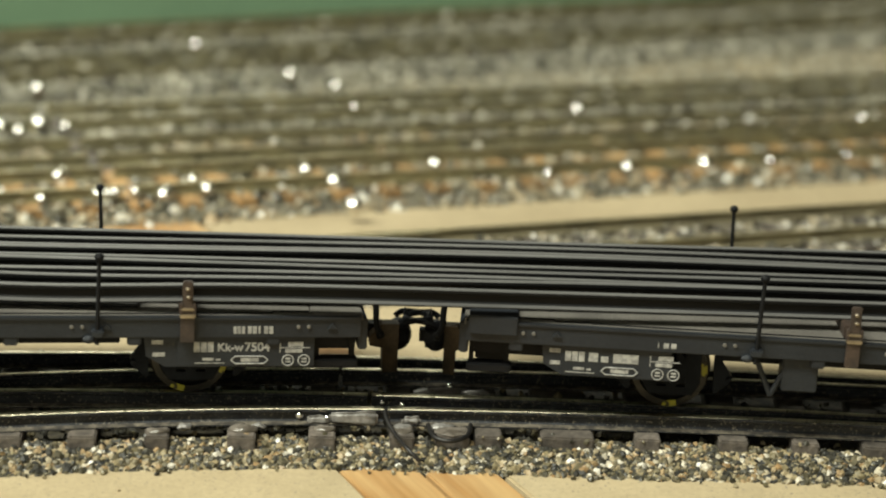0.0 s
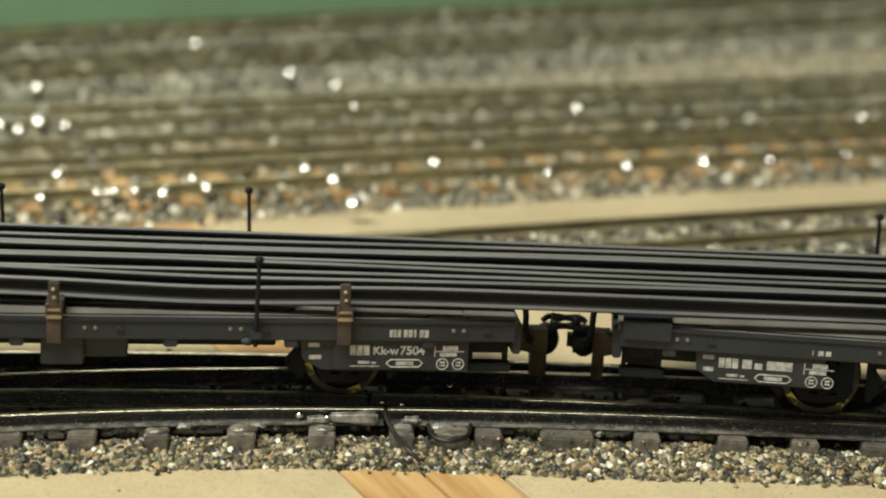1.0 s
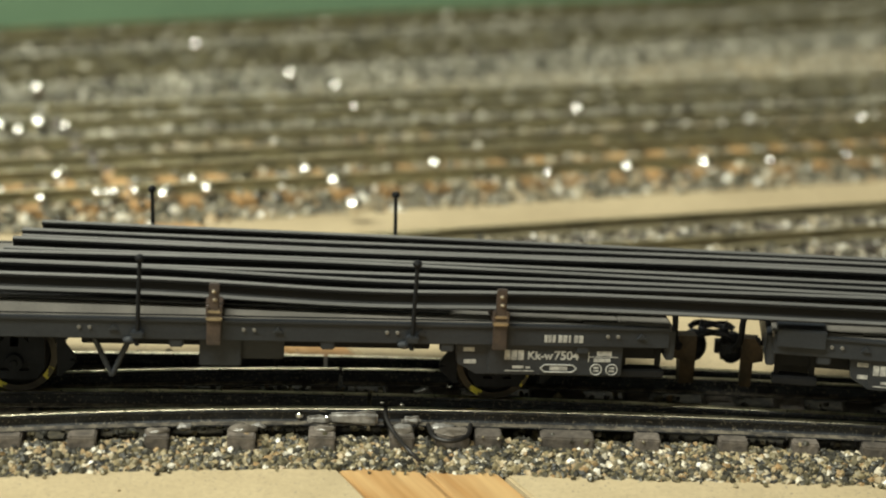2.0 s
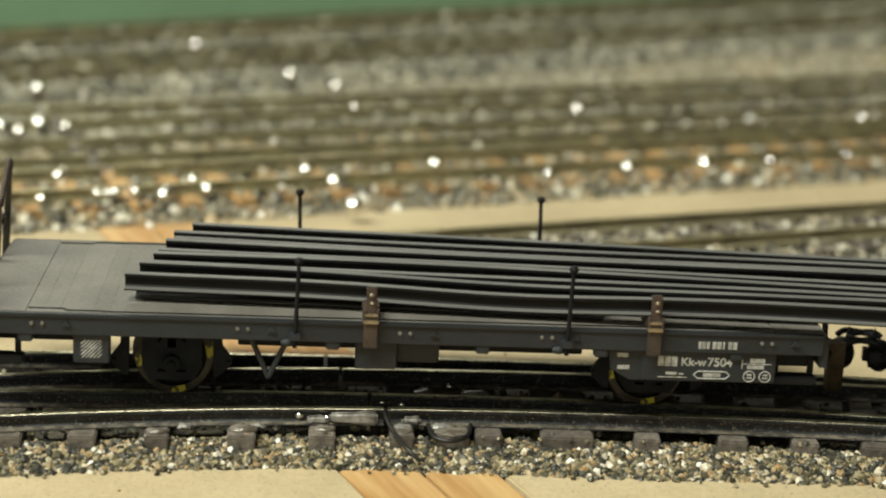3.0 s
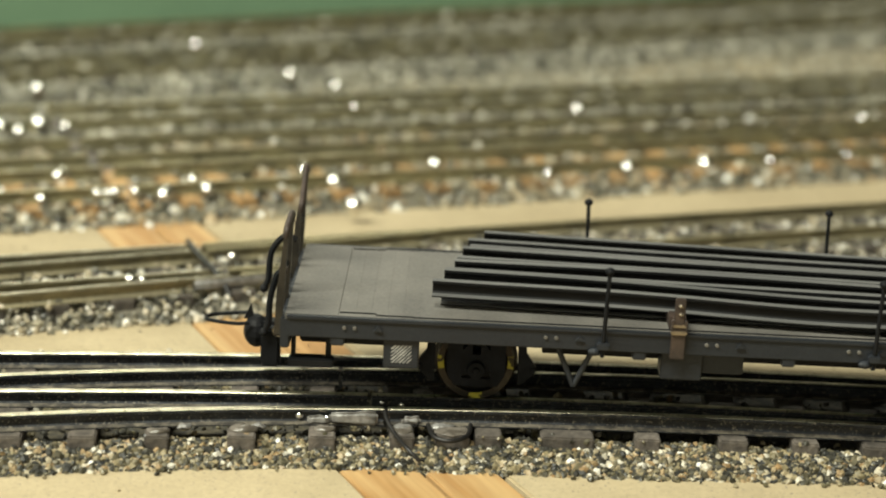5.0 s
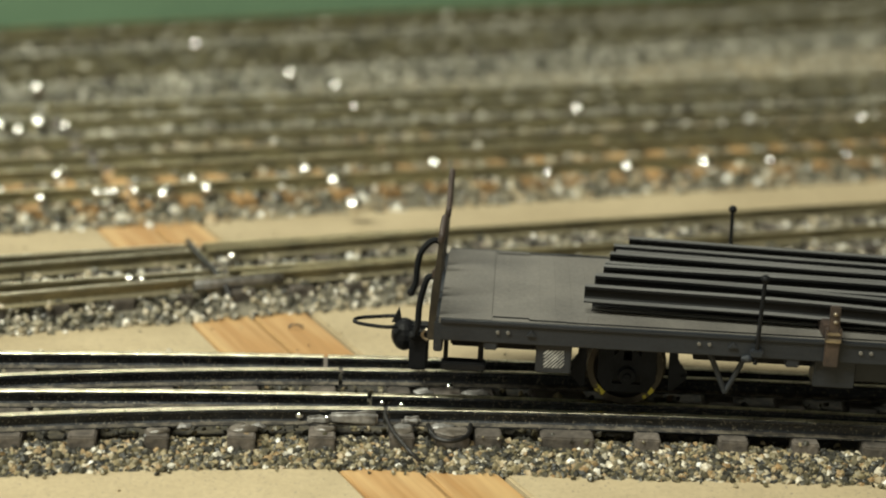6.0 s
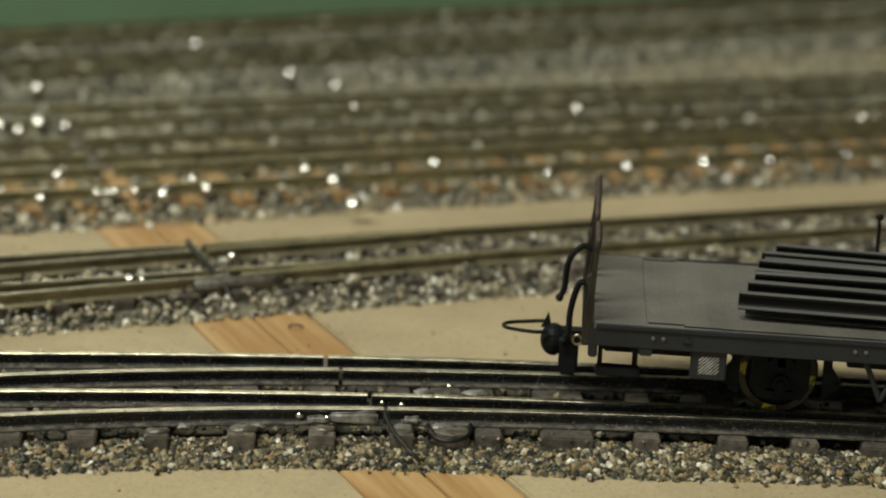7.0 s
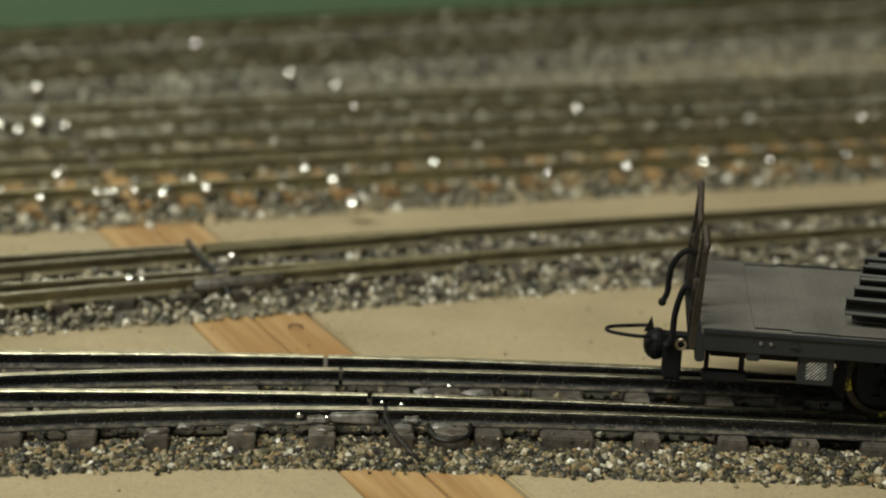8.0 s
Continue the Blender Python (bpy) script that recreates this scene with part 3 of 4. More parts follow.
# ---- flat wagons ----
def wheelset(parent, x):
    axle = part("wheelset", rod(bmesh.new(), (0, -8.9, 0), (0, 8.9, 0), 0.6), GEAR, parent)
    for side in (-1, 1):
        bm = bmesh.new()
        ring = [(0.0, 7.6), (1.2, 7.6), (1.4, 7.2), (3.3, 7.0), (3.5, 7.5), (4.18, 7.5), (4.22, 6.1), (4.62, 5.8), (4.62, 5.3), (3.3, 5.2), (0.0, 5.2)]
        seg = 48
        cols = []
        for i in range(seg):
            a = 2 * math.pi * i / seg
            cols.append([bm.verts.new((r * math.cos(a), side * d, r * math.sin(a))) for r, d in ring[1:-1]])
        hub = bm.verts.new((0, side * 7.6, 0))
        back = bm.verts.new((0, side * 5.2, 0))
        for i in range(seg):
            p, q = cols[i], cols[(i + 1) % seg]
            mark = min(abs(((i / seg * 360 - m + 180) % 360) - 180) for m in (0, 90, 180, 270)) < 9
            for j in range(len(p) - 1):
                f = bm.faces.new((p[j], p[j + 1], q[j + 1], q[j]))
                if j < 3:
                    f.material_index = 2
                elif mark and j in (3, 4):
                    f.material_index = 1
            bm.faces.new((hub, p[0], q[0])).material_index = 2
            bm.faces.new((back, q[-1], p[-1]))
        bmesh.ops.recalc_face_normals(bm, faces=bm.faces)
        part("wheel", bm, [WHEEL, YELLOW, GEAR], axle, "brown steel wheel with yellow paint marks")
    axle.rotation_mode = "QUATERNION"
    axle.location = (x * MM, 0, 4.18 * MM)
    return axle


def text_part(name, body, size, x, y, z, parent, label):
    cu = bpy.data.curves.new(name, "FONT")
    cu.body, cu.size, cu.extrude, cu.offset = body, size, 0.02, 0.035
    tmp = new("tmp", cu)
    dg = bpy.context.evaluated_depsgraph_get()
    me = bpy.data.meshes.new_from_object(tmp.evaluated_get(dg))
    bpy.data.objects.remove(tmp)
    me.transform(Matrix.Diagonal((MM, MM, MM, 1)) @ Matrix.Translation((x, y, z)) @ Matrix.Rotation(math.pi / 2, 4, "X"))
    me.materials.clear()
    me.materials.append(WHITE)
    ob = new(name, me)
    ob.parent = parent
    ob["label"] = label
    return ob


def axle_guard(w, x, side):
    """Plate with cut-outs before the wheel, its bearing and the brake hangers."""
    y = side * 10.2
    ya, yb = (y - 0.35, y + 0.35)
    bm = box(bmesh.new(), x - 4.4, x + 4.4, ya, yb, 7.2, 8.4, 0.1)
    for d in (-1, 1):
        prism(bm, [(x + d * 1.45, 7.3), (x + d * 3.15, 7.3), (x + d * 3.15, 3.8), (x + d * 2.35, 2.45), (x + d * 1.55, 2.45)], ya, yb)
        prism(bm, [(x + d * 0.45, 7.3), (x + d * 0.75, 7.3), (x + d * 1.5, 6.5), (x + d * 1.5, 6.0), (x + d * 0.45, 6.0)], ya, yb)
    box(bm, x - 1.5, x + 1.5, ya, yb, 3.75, 6.05)
    box(bm, x - 1.6, x + 1.6, ya, yb, 2.45, 3.35)
    box(bm, x - 0.5, x + 0.5, ya, yb, 3.3, 3.8)
    part("axle_guard", bm, GUARD, w)
    bm = rod(bmesh.new(), (x, y, 4.4), (x, y + side * 1.0, 4.4), 1.05, 0.9, 18)
    rod(bm, (x, y + side * 0.9, 4.4), (x, y + side * 1.25, 4.4), 0.5, 0.35, 12)
    part("axle_box", bm, GUARD, w)
    for d in (-1, 1):
        bm = prism(bmesh.new(), [(x + d * 4.45, 8.4), (x + d * 5.3, 8.4), (x + d * 5.4, 6.5), (x + d * 6.5, 4.95), (x + d * 6.35, 4.35), (x + d * 4.9, 3.0), (x + d * 4.5, 3.0)], ya + side * 0.4, yb + side * 0.4)
        rod(bm, (x + d * 6.1, y + side * 0.5, 4.7), (x + d * 6.1, y + side * 1.1, 4.7), 0.28, 0.22, 8)
        part("brake_hanger", bm, GUARD, w)


def end_gear(w, x, d, tall=False):
    """Coupler and hoses at the end x; d: -1 for the end that faces back, 1 for the other."""
    bm = box(bmesh.new(), min(x + d * 0.2, x + d * 4.2), max(x + d * 0.2, x + d * 4.2), -1.2, 1.2, 4.0, 5.6, 0.3)
    box(bm, min(x + d * 3.4, x + d * 5.4), max(x + d * 3.4, x + d * 5.4), -1.5, 1.5, 2.9, 5.6, 0.7)
    c0 = 4.3 if tall else 5.7 if d > 0 else 3.5
    ball(bm, (x + d * c0, 0, 4.2), 1.8, 0.85, 0.95, 1.05, 14)
    rod(bm, (x, 0, 4.6), (x + d * c0, 0, 4.6), 0.7)
    prism(bm, [(x + d * (c0 + 0.3), 5.6), (x + d * (c0 + 1.5), 5.6), (x + d * (c0 + 0.7), 7.4)], -0.25, 0.25)
    coupler = part("coupler", bm, GEAR, w)
    k, c1, c2, c3 = (0.0, c0 + 0.7, c0 + 2.3, c0 + 5.4) if tall else (0.7, c0 - 0.2, c0 + 0.9, c0 + 3.3)
    loop = [(x + d * c1, -1.7, 5.6), (x + d * c2, -1.9, 5.5 + k), (x + d * c3, -0.9, 5.5 + k), (x + d * c3, 0.9, 5.5 + k), (x + d * c2, 1.9, 5.6 + k), (x + d * c1, 1.7, 5.8)]
    part("coupling_loop", tube(bmesh.new(), loop, 0.22 if tall else 0.36), GEAR, coupler)
    if tall:
        bm = box(bmesh.new(), x - 3.6, x - 1.4, -3.0, -1.4, 0.9, 5.4, 0.3)
        part("coupler_bracket", bm, GEAR, w)
        ring = [(x - 1.6 + 0.55 * math.cos(k), -3.2, 5.3 + 0.55 * math.sin(k)) for k in [i * math.pi / 4 for i in range(9)]]
        part("coupling_eye", tube(bmesh.new(), ring, 0.17, 6), BRASS, coupler, "worn metal eye")
    else:
        a = 2.1 if d > 0 else 0.0
        b = 1.9 if d > 0 else 1.45
        bm = prism(bmesh.new(), [(x + d * a, 4.9), (x + d * (a + b * 0.7), 6.3), (x + d * (a + b * 1.7), 6.3), (x + d * (a + b * 1.7), 0.7), (x + d * (a + b * 0.8), 0.6), (x + d * (a + b * 0.75), 3.5), (x + d * a, 3.8)], -3.2, -1.5)
        part("coupler_bracket", bm, RUST_DARK, w, "rust brown bracket")
    for y, top, low, reach in ((3.0, 14.6 if tall else 12.2, 8.3 if tall else 7.6, 3.9 if tall else 2.2), (-3.6, 12.2 if tall else 11.6, 5.2, 3.2)):
        bm = tube(bmesh.new(), [(x + d * 0.3, y, top - 0.4), (x + d * 1.6, y, top), (x + d * (reach - 1.0), y, top - 1.4), (x + d * (reach - 0.6), y, (top + low) / 2), (x + d * (reach - 0.5), y, low + 1.2), (x + d * reach, y, low)], 0.36)
        ball(bm, (x + d * reach, y, low), 0.5)
        part("brake_hose", bm, GEAR, w)
    bm = box(bmesh.new(), x - 0.5, x + 0.5, -13.9, 13.9, 6.9, 10.3, 0.15)
    part("headstock", bm, WAGON, w)
    xa, xb = sorted((x - d * 1.2, x - d * 4.8))
    part("draw_gear", box(bmesh.new(), xa, xb, -8.5, 8.5, 5.9 if tall or d > 0 else 4.4, 10.0, 0.2), GEAR, w)
    for y in (-12.4, 12.4):
        xa, xb = (x + 0.4, x + 5.2) if d < 0 else (x - 5.2, x - 0.4)
        bm = box(bmesh.new(), xa, xb, y - 1.0, y + 1.0, 4.7, 5.6, 0.15)
        box(bm, xa + 0.2, xa + 0.7, y - 0.2, y + 0.2, 5.5, 8.5)
        box(bm, xb - 0.9, xb - 0.3, y - 0.2, y + 0.2, 5.5, 8.5)
        part("footstep", bm, GEAR, w)


DECK_PLANKS = []


def flat_wagon(label, railing, stakes, clamps, axles, board_x, plate_x, v_x, boxes, number):
    w = empty("flat_wagon", label, "flat wagon", group="train")
    L = 90.0
    bm = box(bmesh.new(), 0.0, 5.59, -13.9, 13.9, 10.1, 10.79, 0.03)
    part("deck_end_plate", bm, DECK, w)
    part("deck", box(bmesh.new(), 5.62, L - 5.62, -13.6, 13.6, 10.05, 10.66), GEAR, w)
    step = (L - 11.24) / 46
    for i in range(46):
        if len(DECK_PLANKS) <= i:
            x0 = 5.62 + i * step
            DECK_PLANKS.append(finish(box(bmesh.new(), x0 + 0.003, x0 + step - 0.003, -13.9, 13.9, 10.3, 10.76 + 0.004 * math.sin(i * 2.3), 0.013), "plank", DECK))
        new("plank", DECK_PLANKS[i]).parent = w
    bm = box(bmesh.new(), L - 5.5, L, -13.9, 13.9, 10.1, 10.8, 0.08)
    part("deck_end_plate", bm, DECK, w)
    for side in (-1, 1):
        for xa, xb, y in ((5.7, 9.6, 12.75), (9.55, 13.6, 13.3), (13.5, L - 13.5, 13.45), (L - 13.6, L - 9.5, 13.3), (L - 9.6, L - 5.7, 12.75)):
            part("deck_strip", box(bmesh.new(), xa, xb, side * y - 0.12, side * y + 0.12, 10.74, 10.87, 0.04), GEAR, w)
    for side in (-1, 1):
        y0, y1 = sorted((side * 13.3, side * 14.3))
        bm = box(bmesh.new(), 0.2, L - 0.2, y0, y1, 8.35, 10.55, 0.12)
        # flange lips
        ya, yb = sorted((side * 13.6, side * 14.5))
        box(bm, 0.2, L - 0.2, ya, yb, 10.35, 10.72, 0.06)
        sole = part("solebar", bm, WAGON, w)
        for cx in (7.2, 28.5, 45.5, 60.5, 84.0):
            for dx in (-0.9, 0.2):
                bm = rod(bmesh.new(), (cx + dx, side * 14.2, 9.6), (cx + dx, side * 14.5, 9.6), 0.24, 0.18, 8)
                part("rivet", bm, DECK, sole)
            bm = prism(bmesh.new(), [(cx + 2.2, 9.4), (cx + 3.2, 9.4), (cx + 2.7, 10.0)], *sorted((side * 14.2, side * 14.55)))
            part("lashing_eye", bm, WAGON, sole)
        for cx in (5.6, 37.6, 53.4, 66.0, 80.5):
            part("bracket", box(bmesh.new(), cx - 0.75, cx + 0.75, *sorted((side * 13.0, side * 14.2)), 7.5, 8.5, 0.15), WAGON, w)
    dark = (80.5, 89.4) if railing else (0.6, 9.5)
    part("end_frame", box(bmesh.new(), *dark, -12.4, -9.0, 6.5, 10.0, 0.2), GEAR, w)
    part("end_frame", box(bmesh.new(), *dark, 9.0, 12.4, 6.5, 10.0, 0.2), GEAR, w)
    for a, b in ((5.2, 13.5), (27.5, 64.5), (79.0, 84.8)):
        for y in (-10.0, 10.0):
            part("inner_beam", box(bmesh.new(), a, b, y - 0.45, y + 0.45, 6.55, 10.0, 0.1), GEAR, w)
    part("brake_rod", rod(bmesh.new(), (8.0, -3.0, 5.2), (82.0, -3.0, 5.2), 0.35), GEAR, w)
    for y in (-5.0, 5.0):
        part("longitudinal_beam", box(bmesh.new(), 0.5, L - 0.5, y - 0.7, y + 0.7, 7.4, 10.1), GEAR, w)
    for x in stakes:
        for side in (-1, 1):
            y = side * 14.9
            top = 17.2
            lean = 0.15 if side < 0 else -0.35
            bm = rod(bmesh.new(), (x - 0.1, y, 7.9), (x + lean, y, top), 0.25, 0.22, 8)
            ball(bm, (x + lean, y, top + 0.1), 0.52, 1, 1, 0.85)
            st = part("stake", bm, GEAR, w)
            bm = box(bmesh.new(), x - 0.7, x + 0.6, *sorted((side * 14.3, side * 15.4)), 8.7, 9.5, 0.15)
            ball(bm, (x - 0.9, side * 14.5, 8.3), 0.55, 1.3, 0.8, 0.8)
            part("stake_pocket", bm, WAGON, st)
    for x in clamps:
        part("bolster", box(bmesh.new(), x - 0.9, x + 0.9, -13.4, 13.4, 10.8, 12.2, 0.1), RUST, w)
        for side in (-1, 1):
            y = side * 14.6
            bm = box(bmesh.new(), x - 0.75, x + 0.75, y - 0.25, y + 0.25, 8.0, 10.9, 0.1)
            box(bm, x - 0.55, x + 0.55, y - 0.3, y + 0.3, 10.8, 14.7 if side < 0 else 11.3, 0.12)
            cl = part("clamp", bm, RUST, w, "rust brown clamp with worn bright edges")
            bm = box(bmesh.new(), x - 0.85, x + 0.85, y - 0.55, y + 0.4, 10.75, 11.15, 0.12)
            if side < 0:
                ball(bm, (x, y - 0.35, 13.9), 0.28, 1, 1, 0.8)
                ball(bm, (x + 0.1, y - 0.35, 13.0), 0.24, 1.2, 1, 0.8)
                box(bm, x - 0.8, x + 0.8, y - 0.5, y + 0.3, 11.55, 11.85, 0.1)
            part("clamp_foot", bm, BRASS, cl)
            if side > 0:
                continue
            bm = box(bmesh.new(), x - 0.85, x - 0.5, y - 0.45, y + 0.3, 11.1, 12.3, 0.08)
            box(bm, x + 0.5, x + 0.85, y - 0.45, y + 0.3, 11.1, 12.3, 0.08)
            part("clamp_jaw", bm, RUST, cl)
    for x in axles:
        for side in (-1, 1):
            axle_guard(w, x, side)
    end_gear(w, 0.0, -1, railing)
    end_gear(w, L, 1)
    if not railing:
        for side in (-1, 1):
            part("end_platform", box(bmesh.new(), 0.5, 5.7, *sorted((side * 9.0, side * 14.75)), 9.3, 11.35, 0.12), WAGON, w)
    if railing:
        rail = part("end_railing", box(bmesh.new(), -1.25, -0.3, -13.4, 13.4, 8.0, 8.8, 0.15), GEAR, w, "dark end railing of two narrow hoops with browned tops")
        for ya, za, yb, zb in ((-13.1, 19.7, -6.3, 19.7), (13.1, 20.3, 6.3, 17.6)):
            for y, z in ((ya, za), (yb, zb)):
                bm = prism(bmesh.new(), [(-1.2, 8.2), (-0.45, 8.2), (-0.15, 13.5), (-0.05, 16.5), (0.1, z), (-0.35, z), (-0.6, 16.5), (-1.0, 13.0)], y - 0.32, y + 0.32)
                part("railing_post", bm, WHEEL, rail)
            bm = tube(bmesh.new(), [(-0.2, ya, za - 0.9), (-0.12, ya, za - 0.1), (-0.1, ya * 0.85 + yb * 0.15, za + 0.25), (-0.1, (ya + yb) / 2, (za + zb) / 2 + 0.25), (-0.1, ya * 0.15 + yb * 0.85, zb + 0.25), (-0.12, yb, zb - 0.1), (-0.2, yb, zb - 0.9)], 0.36)
            part("railing_cap", bm, RUST, rail, "worn brown curved top", True)
            part("cross_bar", rod(bmesh.new(), (-0.6, ya, 14.2), (-0.6, yb, 14.2), 0.3), GEAR, rail)
            bm = box(bmesh.new(), -1.1, -0.2, (ya + yb) / 2 - 0.5, (ya + yb) / 2 + 0.5, 13.7, 14.9, 0.2)
            part("railing_clip", bm, RUST, rail)
    if plate_x is not None:
        for side in (-1, 1):
            y0, y1 = sorted((side * 12.4, side * 13.9))
            p = part("placard_box", box(bmesh.new(), plate_x, plate_x + 3.8, y0, y1, 5.2, 8.4, 0.15), WAGON, w)
            bm = bmesh.new()
            x1, z1 = plate_x + 0.75, 5.85
            for i in range(11):
                o = -1.9 + i * 0.4
                t0, t1 = max(0.0, -o), min(1.95, 2.2 - o)
                if t1 - t0 > 0.15:
                    q = [(o + t0, t0), (min(o + t0 + 0.22, 2.3), t0), (min(o + t1 + 0.22, 2.3), t1), (o + t1, t1)]
                    prism(bm, [(x1 + a, z1 + b) for a, b in q], *sorted((side * 13.88, side * 13.94)))
            part("hatched_panel", bm, WHITE, p, "white hatched panel")
    if v_x is not None:
        for side in (-1, 1):
            bm = rod(bmesh.new(), (v_x - 2.0, side * 13.0, 8.4), (v_x, side * 13.0, 3.9), 0.3)
            rod(bm, (v_x + 2.0, side * 13.0, 8.4), (v_x, side * 13.0, 3.9), 0.3)
            part("v_hanger", bm, WAGON, w)
    for x0, x1, z0, y0, y1 in boxes:
        part("equipment_box", box(bmesh.new(), x0, x1, y0, y1, z0, 8.4, 0.15), WAGON, w)
    b0, b1 = board_x
    for side in (-1, 1):
        y0, y1 = sorted((side * 12.9, side * 13.9))
        brd = part("number_board", box(bmesh.new(), b0 + (3.4 if number else 2.0), b1, y0, y1, 5.0, 8.4, 0.12), WAGON, w)
        ya = 0.2 if side < 0 else -0.2
        bm = prism(bmesh.new(), [(b0, 8.4), (b0 + 2.4, 8.4), (b0 + 3.6, 8.4), (b0 + 3.6, 5.0), (b0 + 2.2, 5.0), (b0 + 0.2, 6.2)], y0 + ya, y1 + ya)
        part("bracket_plate", bm, WAGON, w)
        if side > 0:
            continue
        yb = y0 - 0.03

        def bar(xa, xb, za, zb, y=yb):
            part("lettering", box(bmesh.new(), xa, xb, y - 0.02, y + 0.06, za, zb), WHITE, brd)
        c = b0 + (5.2 if number else 2.5)
        bar(c, c + 0.62, 6.7, 7.8), bar(c + 0.72, c + 1.34, 6.7, 7.8), bar(c + 1.44, c + 2.06, 6.7, 7.8)
        if number:
            text_part("lettering", "Kk-w", 1.25, c + 2.45, yb, 6.8, brd, "white painted lettering")
            text_part("lettering", "7504", 1.35, c + 5.3, yb, 6.8, brd, "white painted lettering")
        else:
            bar(c + 2.5, c + 3.5, 6.75, 7.75), bar(c + 3.8, c + 4.6, 6.75, 7.4), bar(c + 5.1, c + 7.8, 6.75, 7.75)
        bar(c + 0.1, c + 3.2, 5.42, 5.52), bar(c + 0.9, c + 2.1, 5.75, 6.05), bar(c + 2.3, c + 2.8, 5.75, 5.95)
        bm = bmesh.new()
        lo = [(c + 4.35, 5.4), (c + 7.35, 5.4), (c + 7.8, 5.8), (c + 7.35, 6.2), (c + 4.35, 6.2), (c + 3.9, 5.8)]
        for (xa, za), (xb, zb) in zip(lo, lo[1:] + lo[:1]):
            rod(bm, (xa, yb, za), (xb, yb, zb), 0.08, seg=6)
        part("lettering", bm, WHITE, brd)
        bar(c + 4.9, c + 6.8, 5.6, 6.02)
        bar(c + 9.0, c + 9.1, 6.6, 7.8), bar(c + 9.0, c + 12.2, 7.1, 7.2)
        bar(c + 9.9, c + 11.5, 7.28, 7.8), bar(c + 9.6, c + 11.4, 6.6, 7.0)
        for q in (9.9, 11.6):
            bm = bmesh.new()
            for k in range(18):
                a0, a1 = k * math.pi / 9, (k + 1) * math.pi / 9
                rod(bm, (c + q + 0.6 * math.cos(a0), yb, 5.75 + 0.6 * math.sin(a0)), (c + q + 0.6 * math.cos(a1), yb, 5.75 + 0.6 * math.sin(a1)), 0.07, seg=6)
            part("lettering", bm, WHITE, brd, "white painted ring")
            bar(c + q - 0.28, c + q + 0.28, 5.84, 6.04), bar(c + q - 0.3, c + q + 0.3, 5.5, 5.68)
        # small panel on the solebar, and two marks on the bracket
        for q0, q1 in ((0, 0.32), (0.42, 0.78), (0.88, 1.2), (1.5, 1.92), (2.02, 2.45), (2.62, 2.82), (3.2, 3.62), (3.72, 4.15)) if number else ((5.6, 5.72), (6.2, 6.75), (7.0, 7.55)):
            part("lettering", box(bmesh.new(), c + 4.1 + q0, c + 4.1 + q1, -14.36, -14.28, 8.85, 9.65 if number else 9.4), WHITE, w)
        bar(b0 + 0.8, b0 + 2.0, 7.5, 7.95, yb + 0.2), bar(b0 + 0.9, b0 + 2.2, 6.15, 6.6, yb + 0.2)
    sets = [wheelset(w, x) for x in axles]
    return w, sets


wagon_a, sets_a = flat_wagon("dark grey two-axle model flat wagon loaded with long rails", True, (33.7, 62.3), (41.5, 71.5), (20.5, 72.0), (67.0, 84.9), 10.5, 30.9,
                             ((40.0, 44.4, 5.3, -13.6, -10.5), (44.4, 48.9, 5.9, -12.8, -9.5)), True)
wagon_b, sets_b = flat_wagon("dark grey two-axle model flat wagon coupled ahead under the same rails", False, (31.0, 60.0), (41.0, 71.0), (22.6, 72.0), (8.4, 22.2), None, 33.0,
                             ((34.0, 37.8, 4.6, -13.6, -10.5),), False)


# ---- long load rails lying across both wagons ----
def load_rail(yo, x0, z, seed, scale=1.0):
    end = 205 if z > 13 else 68
    sag = {0: 0.6, 1: 0.25}.get(seed, 0.0)
    r = random.Random(seed)
    ph, am = r.uniform(0, 6), r.uniform(0.1, 0.35)
    line = []
    x = x0
    while x < end:
        y = yo - 0.09 * (x - 45) + (x - 45) * (148 - x) / 5000 + am * math.sin(x / 17 + ph) * min(1, (x - x0) / 15)
        zz = z + 0.14 * math.sin(x / 23 + ph * 2) - sag * math.exp(-((x - 57) / 15) ** 2)
        line.append((x, y, zz))
        x += 2.5
    # lighter colour on heads and foot tops, darker on the sides, as if lit from above
    ob = part("load_rail", sweep_rail(bmesh.new(), line, scale=scale, head_mat=1, foot_mat=1), [LOAD_SHADED, LOAD_LIT])
    return tagged(ob, "long black model rail lying on the wagons as load", "rail", group="load of rails")


LOAD_RAILS = [load_rail(yo, x0, z, i) for i, (yo, x0, z) in enumerate((
    (-10.9, 15.4, 14.05), (-7.3, 16.6, 14.05), (-2.9, 17.7, 14.05), (2.8, 18.6, 14.05), (6.5, 19.2, 14.05), (9.6, 21.1, 14.05),
    (-0.1, 18.0, 13.75), (-5.1, 17.1, 13.75), (4.7, 19.4, 13.8),
    (-9.2, 16.4, 12.55), (-5.0, 17.0, 12.2), (0.0, 18.0, 12.2), (4.6, 19.0, 12.2)))]

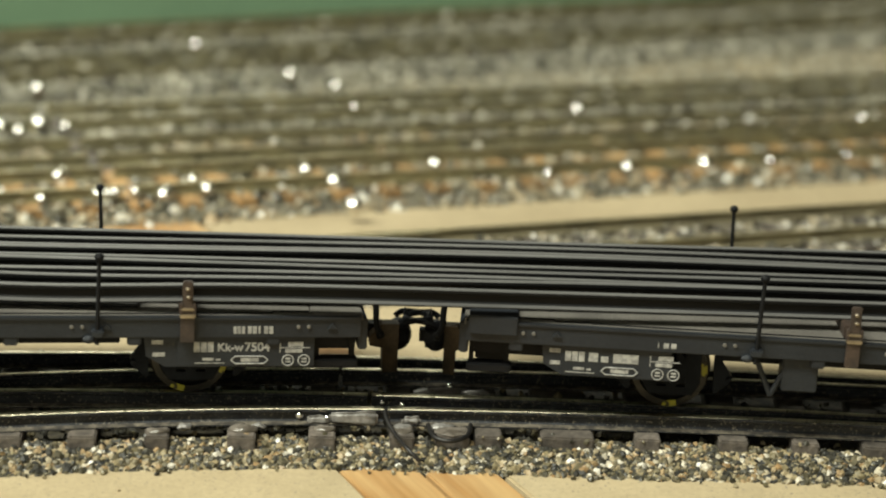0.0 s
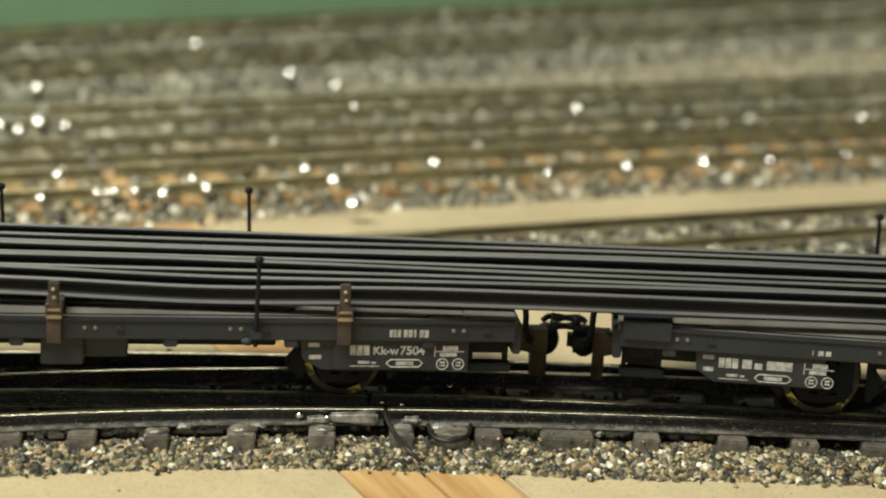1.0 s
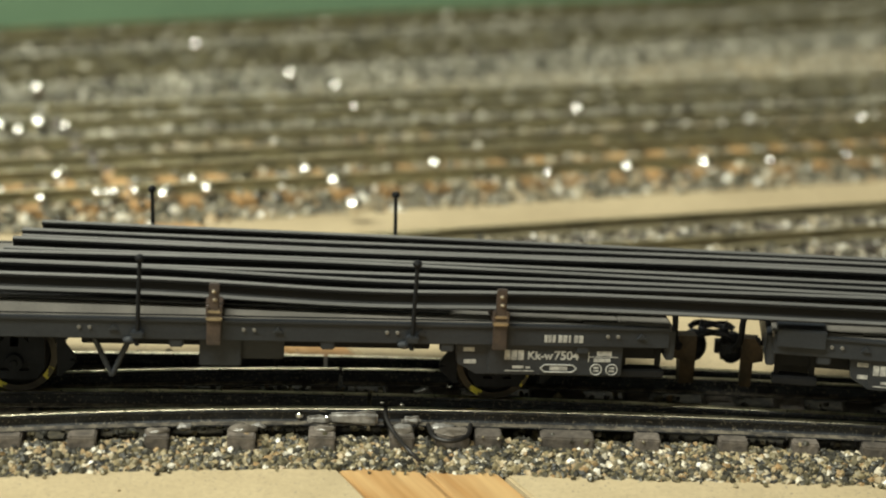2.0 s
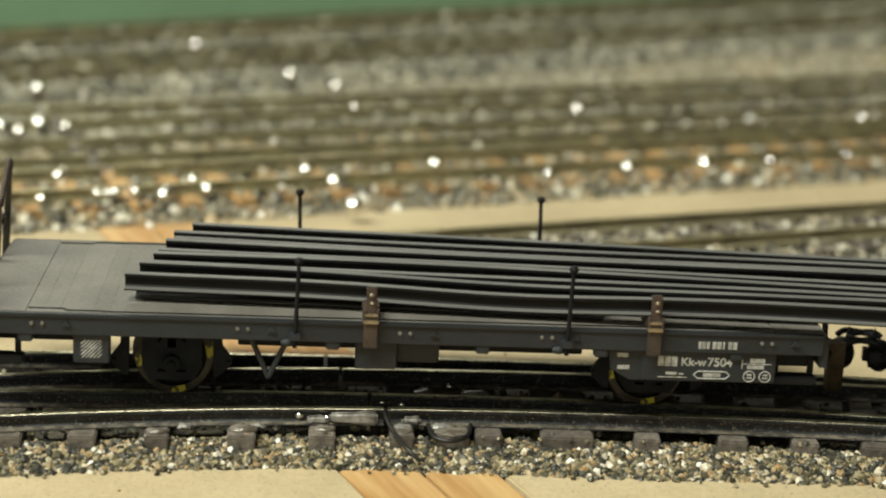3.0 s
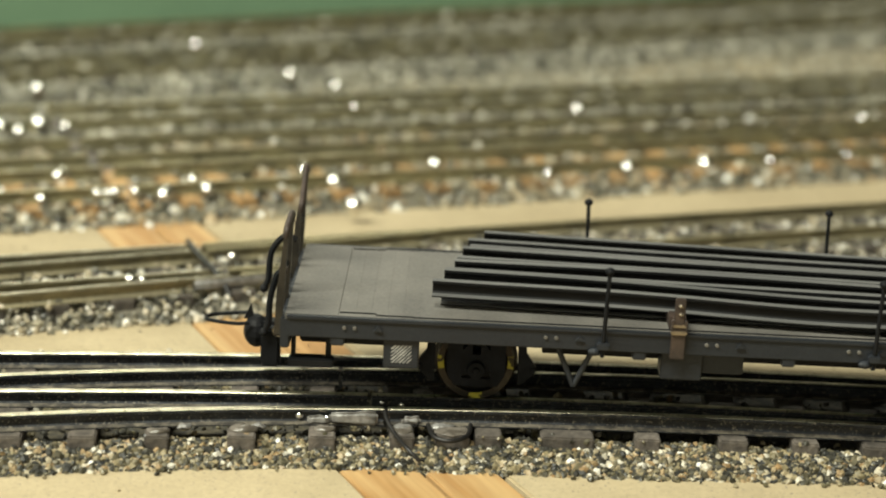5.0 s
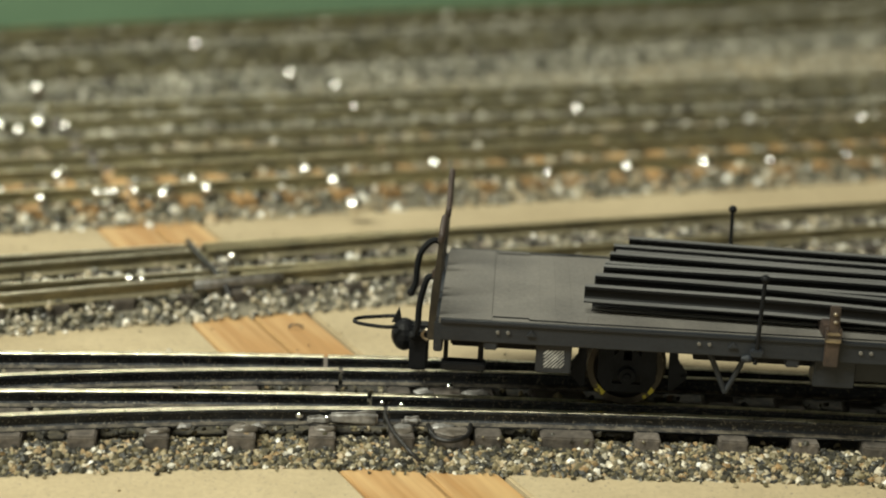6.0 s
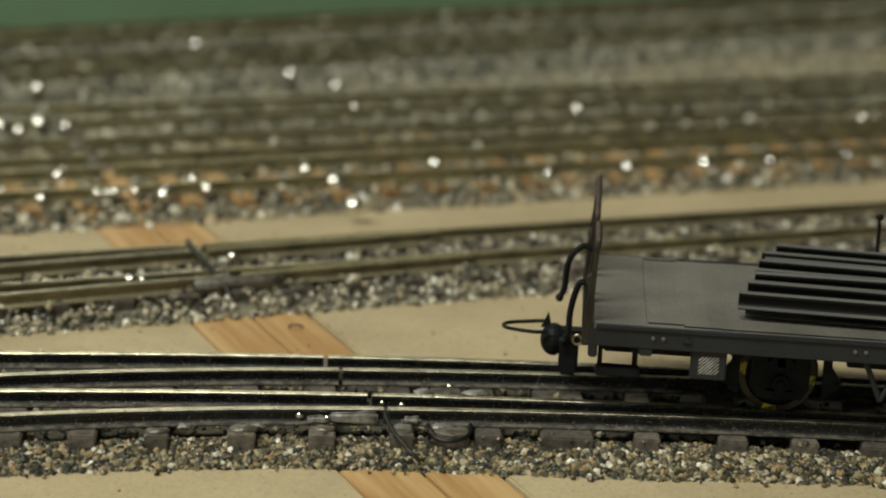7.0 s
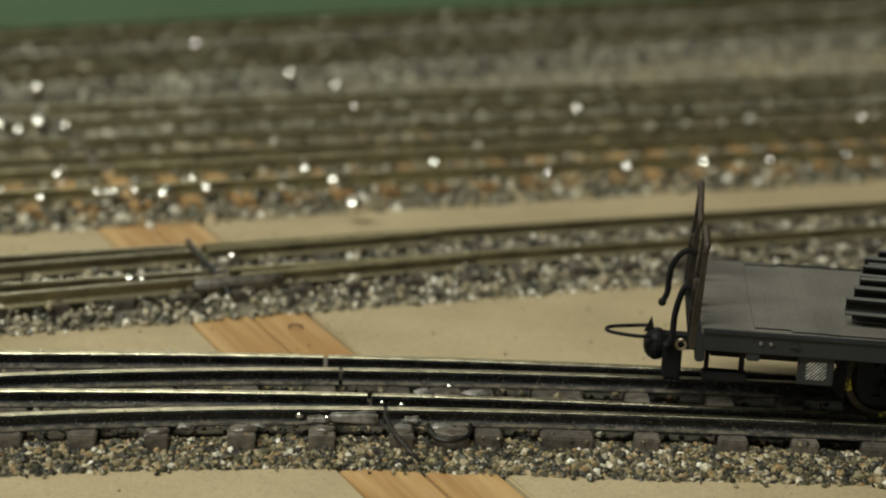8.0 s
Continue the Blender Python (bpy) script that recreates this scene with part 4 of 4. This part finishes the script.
# ---- hanging lamp, and a housing for the added back lamp ----
f = empty("hanging_lamp", "long cream tube lamp hanging from the ceiling", "lamp")
f.location = (-0.64, -0.40, 0)
part("housing", box(bmesh.new(), -640, 640, -150, 150, 887, 932, 6), ROOM, f)
for q in (-480, 480):
    part("hanger", rod(bmesh.new(), (q, 0, 928), (q, 0, 1402), 5), GEAR, f)
# invented fitting round the added back light
f = empty("added_back_lamp", "added back lamp out of view, long cream housing on brackets", "lamp")
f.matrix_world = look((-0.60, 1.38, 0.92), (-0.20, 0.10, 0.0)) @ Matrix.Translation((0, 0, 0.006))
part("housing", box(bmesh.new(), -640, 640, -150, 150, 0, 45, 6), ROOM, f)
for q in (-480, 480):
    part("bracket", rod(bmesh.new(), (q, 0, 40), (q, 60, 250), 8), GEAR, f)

# ---- how the train rolls ----
TRAVEL = [(0.0, -100.04), (0.5, -91.62), (1.0, -83.23), (1.5, -74.83), (2.0, -66.4), (2.5, -57.95), (3.0, -49.6), (3.5, -41.3), (4.0, -32.85), (4.5, -24.6), (5.0, -16.3),
          (5.5, -8.0), (6.0, 0.37), (6.5, 8.95), (7.0, 17.33), (7.5, 24.32), (8.0, 29.07)]


def travel(t):
    i = min(int(t / 0.5), len(TRAVEL) - 2)
    s = [v for _, v in TRAVEL]
    f = t / 0.5 - i
    a, b, c, d = s[max(i - 1, 0)], s[i], s[i + 1], s[min(i + 2, len(s) - 1)]
    if i == 0:
        a = 2 * b - c
    if i == len(s) - 2:
        d = c + (c - b) * 0.55
    return 0.5 * (2 * b + (c - a) * f + (2 * a - 5 * b + 4 * c - d) * f * f + (3 * b - a - 3 * c + d) * f ** 3)


def wagon_pose(s_left):
    x, y, th = arc(s_left + 45)
    return Matrix.Translation((x * MM, y * MM, 0)) @ Matrix.Rotation(th, 4, "Z") @ Matrix.Translation((-45 * MM, 0, 0))


def motions():
    times = [i * 0.2 for i in range(41)]
    walk(wagon_a, [(t, wagon_pose(travel(t))) for t in times])
    walk(wagon_b, [(t, wagon_pose(travel(t) + 103.2)) for t in times])
    for ob in LOAD_RAILS:
        walk(ob, [(t, wagon_pose(travel(t))) for t in times])
    for sets, shift in ((sets_a, 45), (sets_b, 21)):
        for ax in sets:
            at = ax.location.copy()
            walk(ax, [(t, Matrix.Translation(at) @ Matrix.Rotation(travel(t) / 4.18 + radians(shift), 4, "Y")) for t in times])


motions()
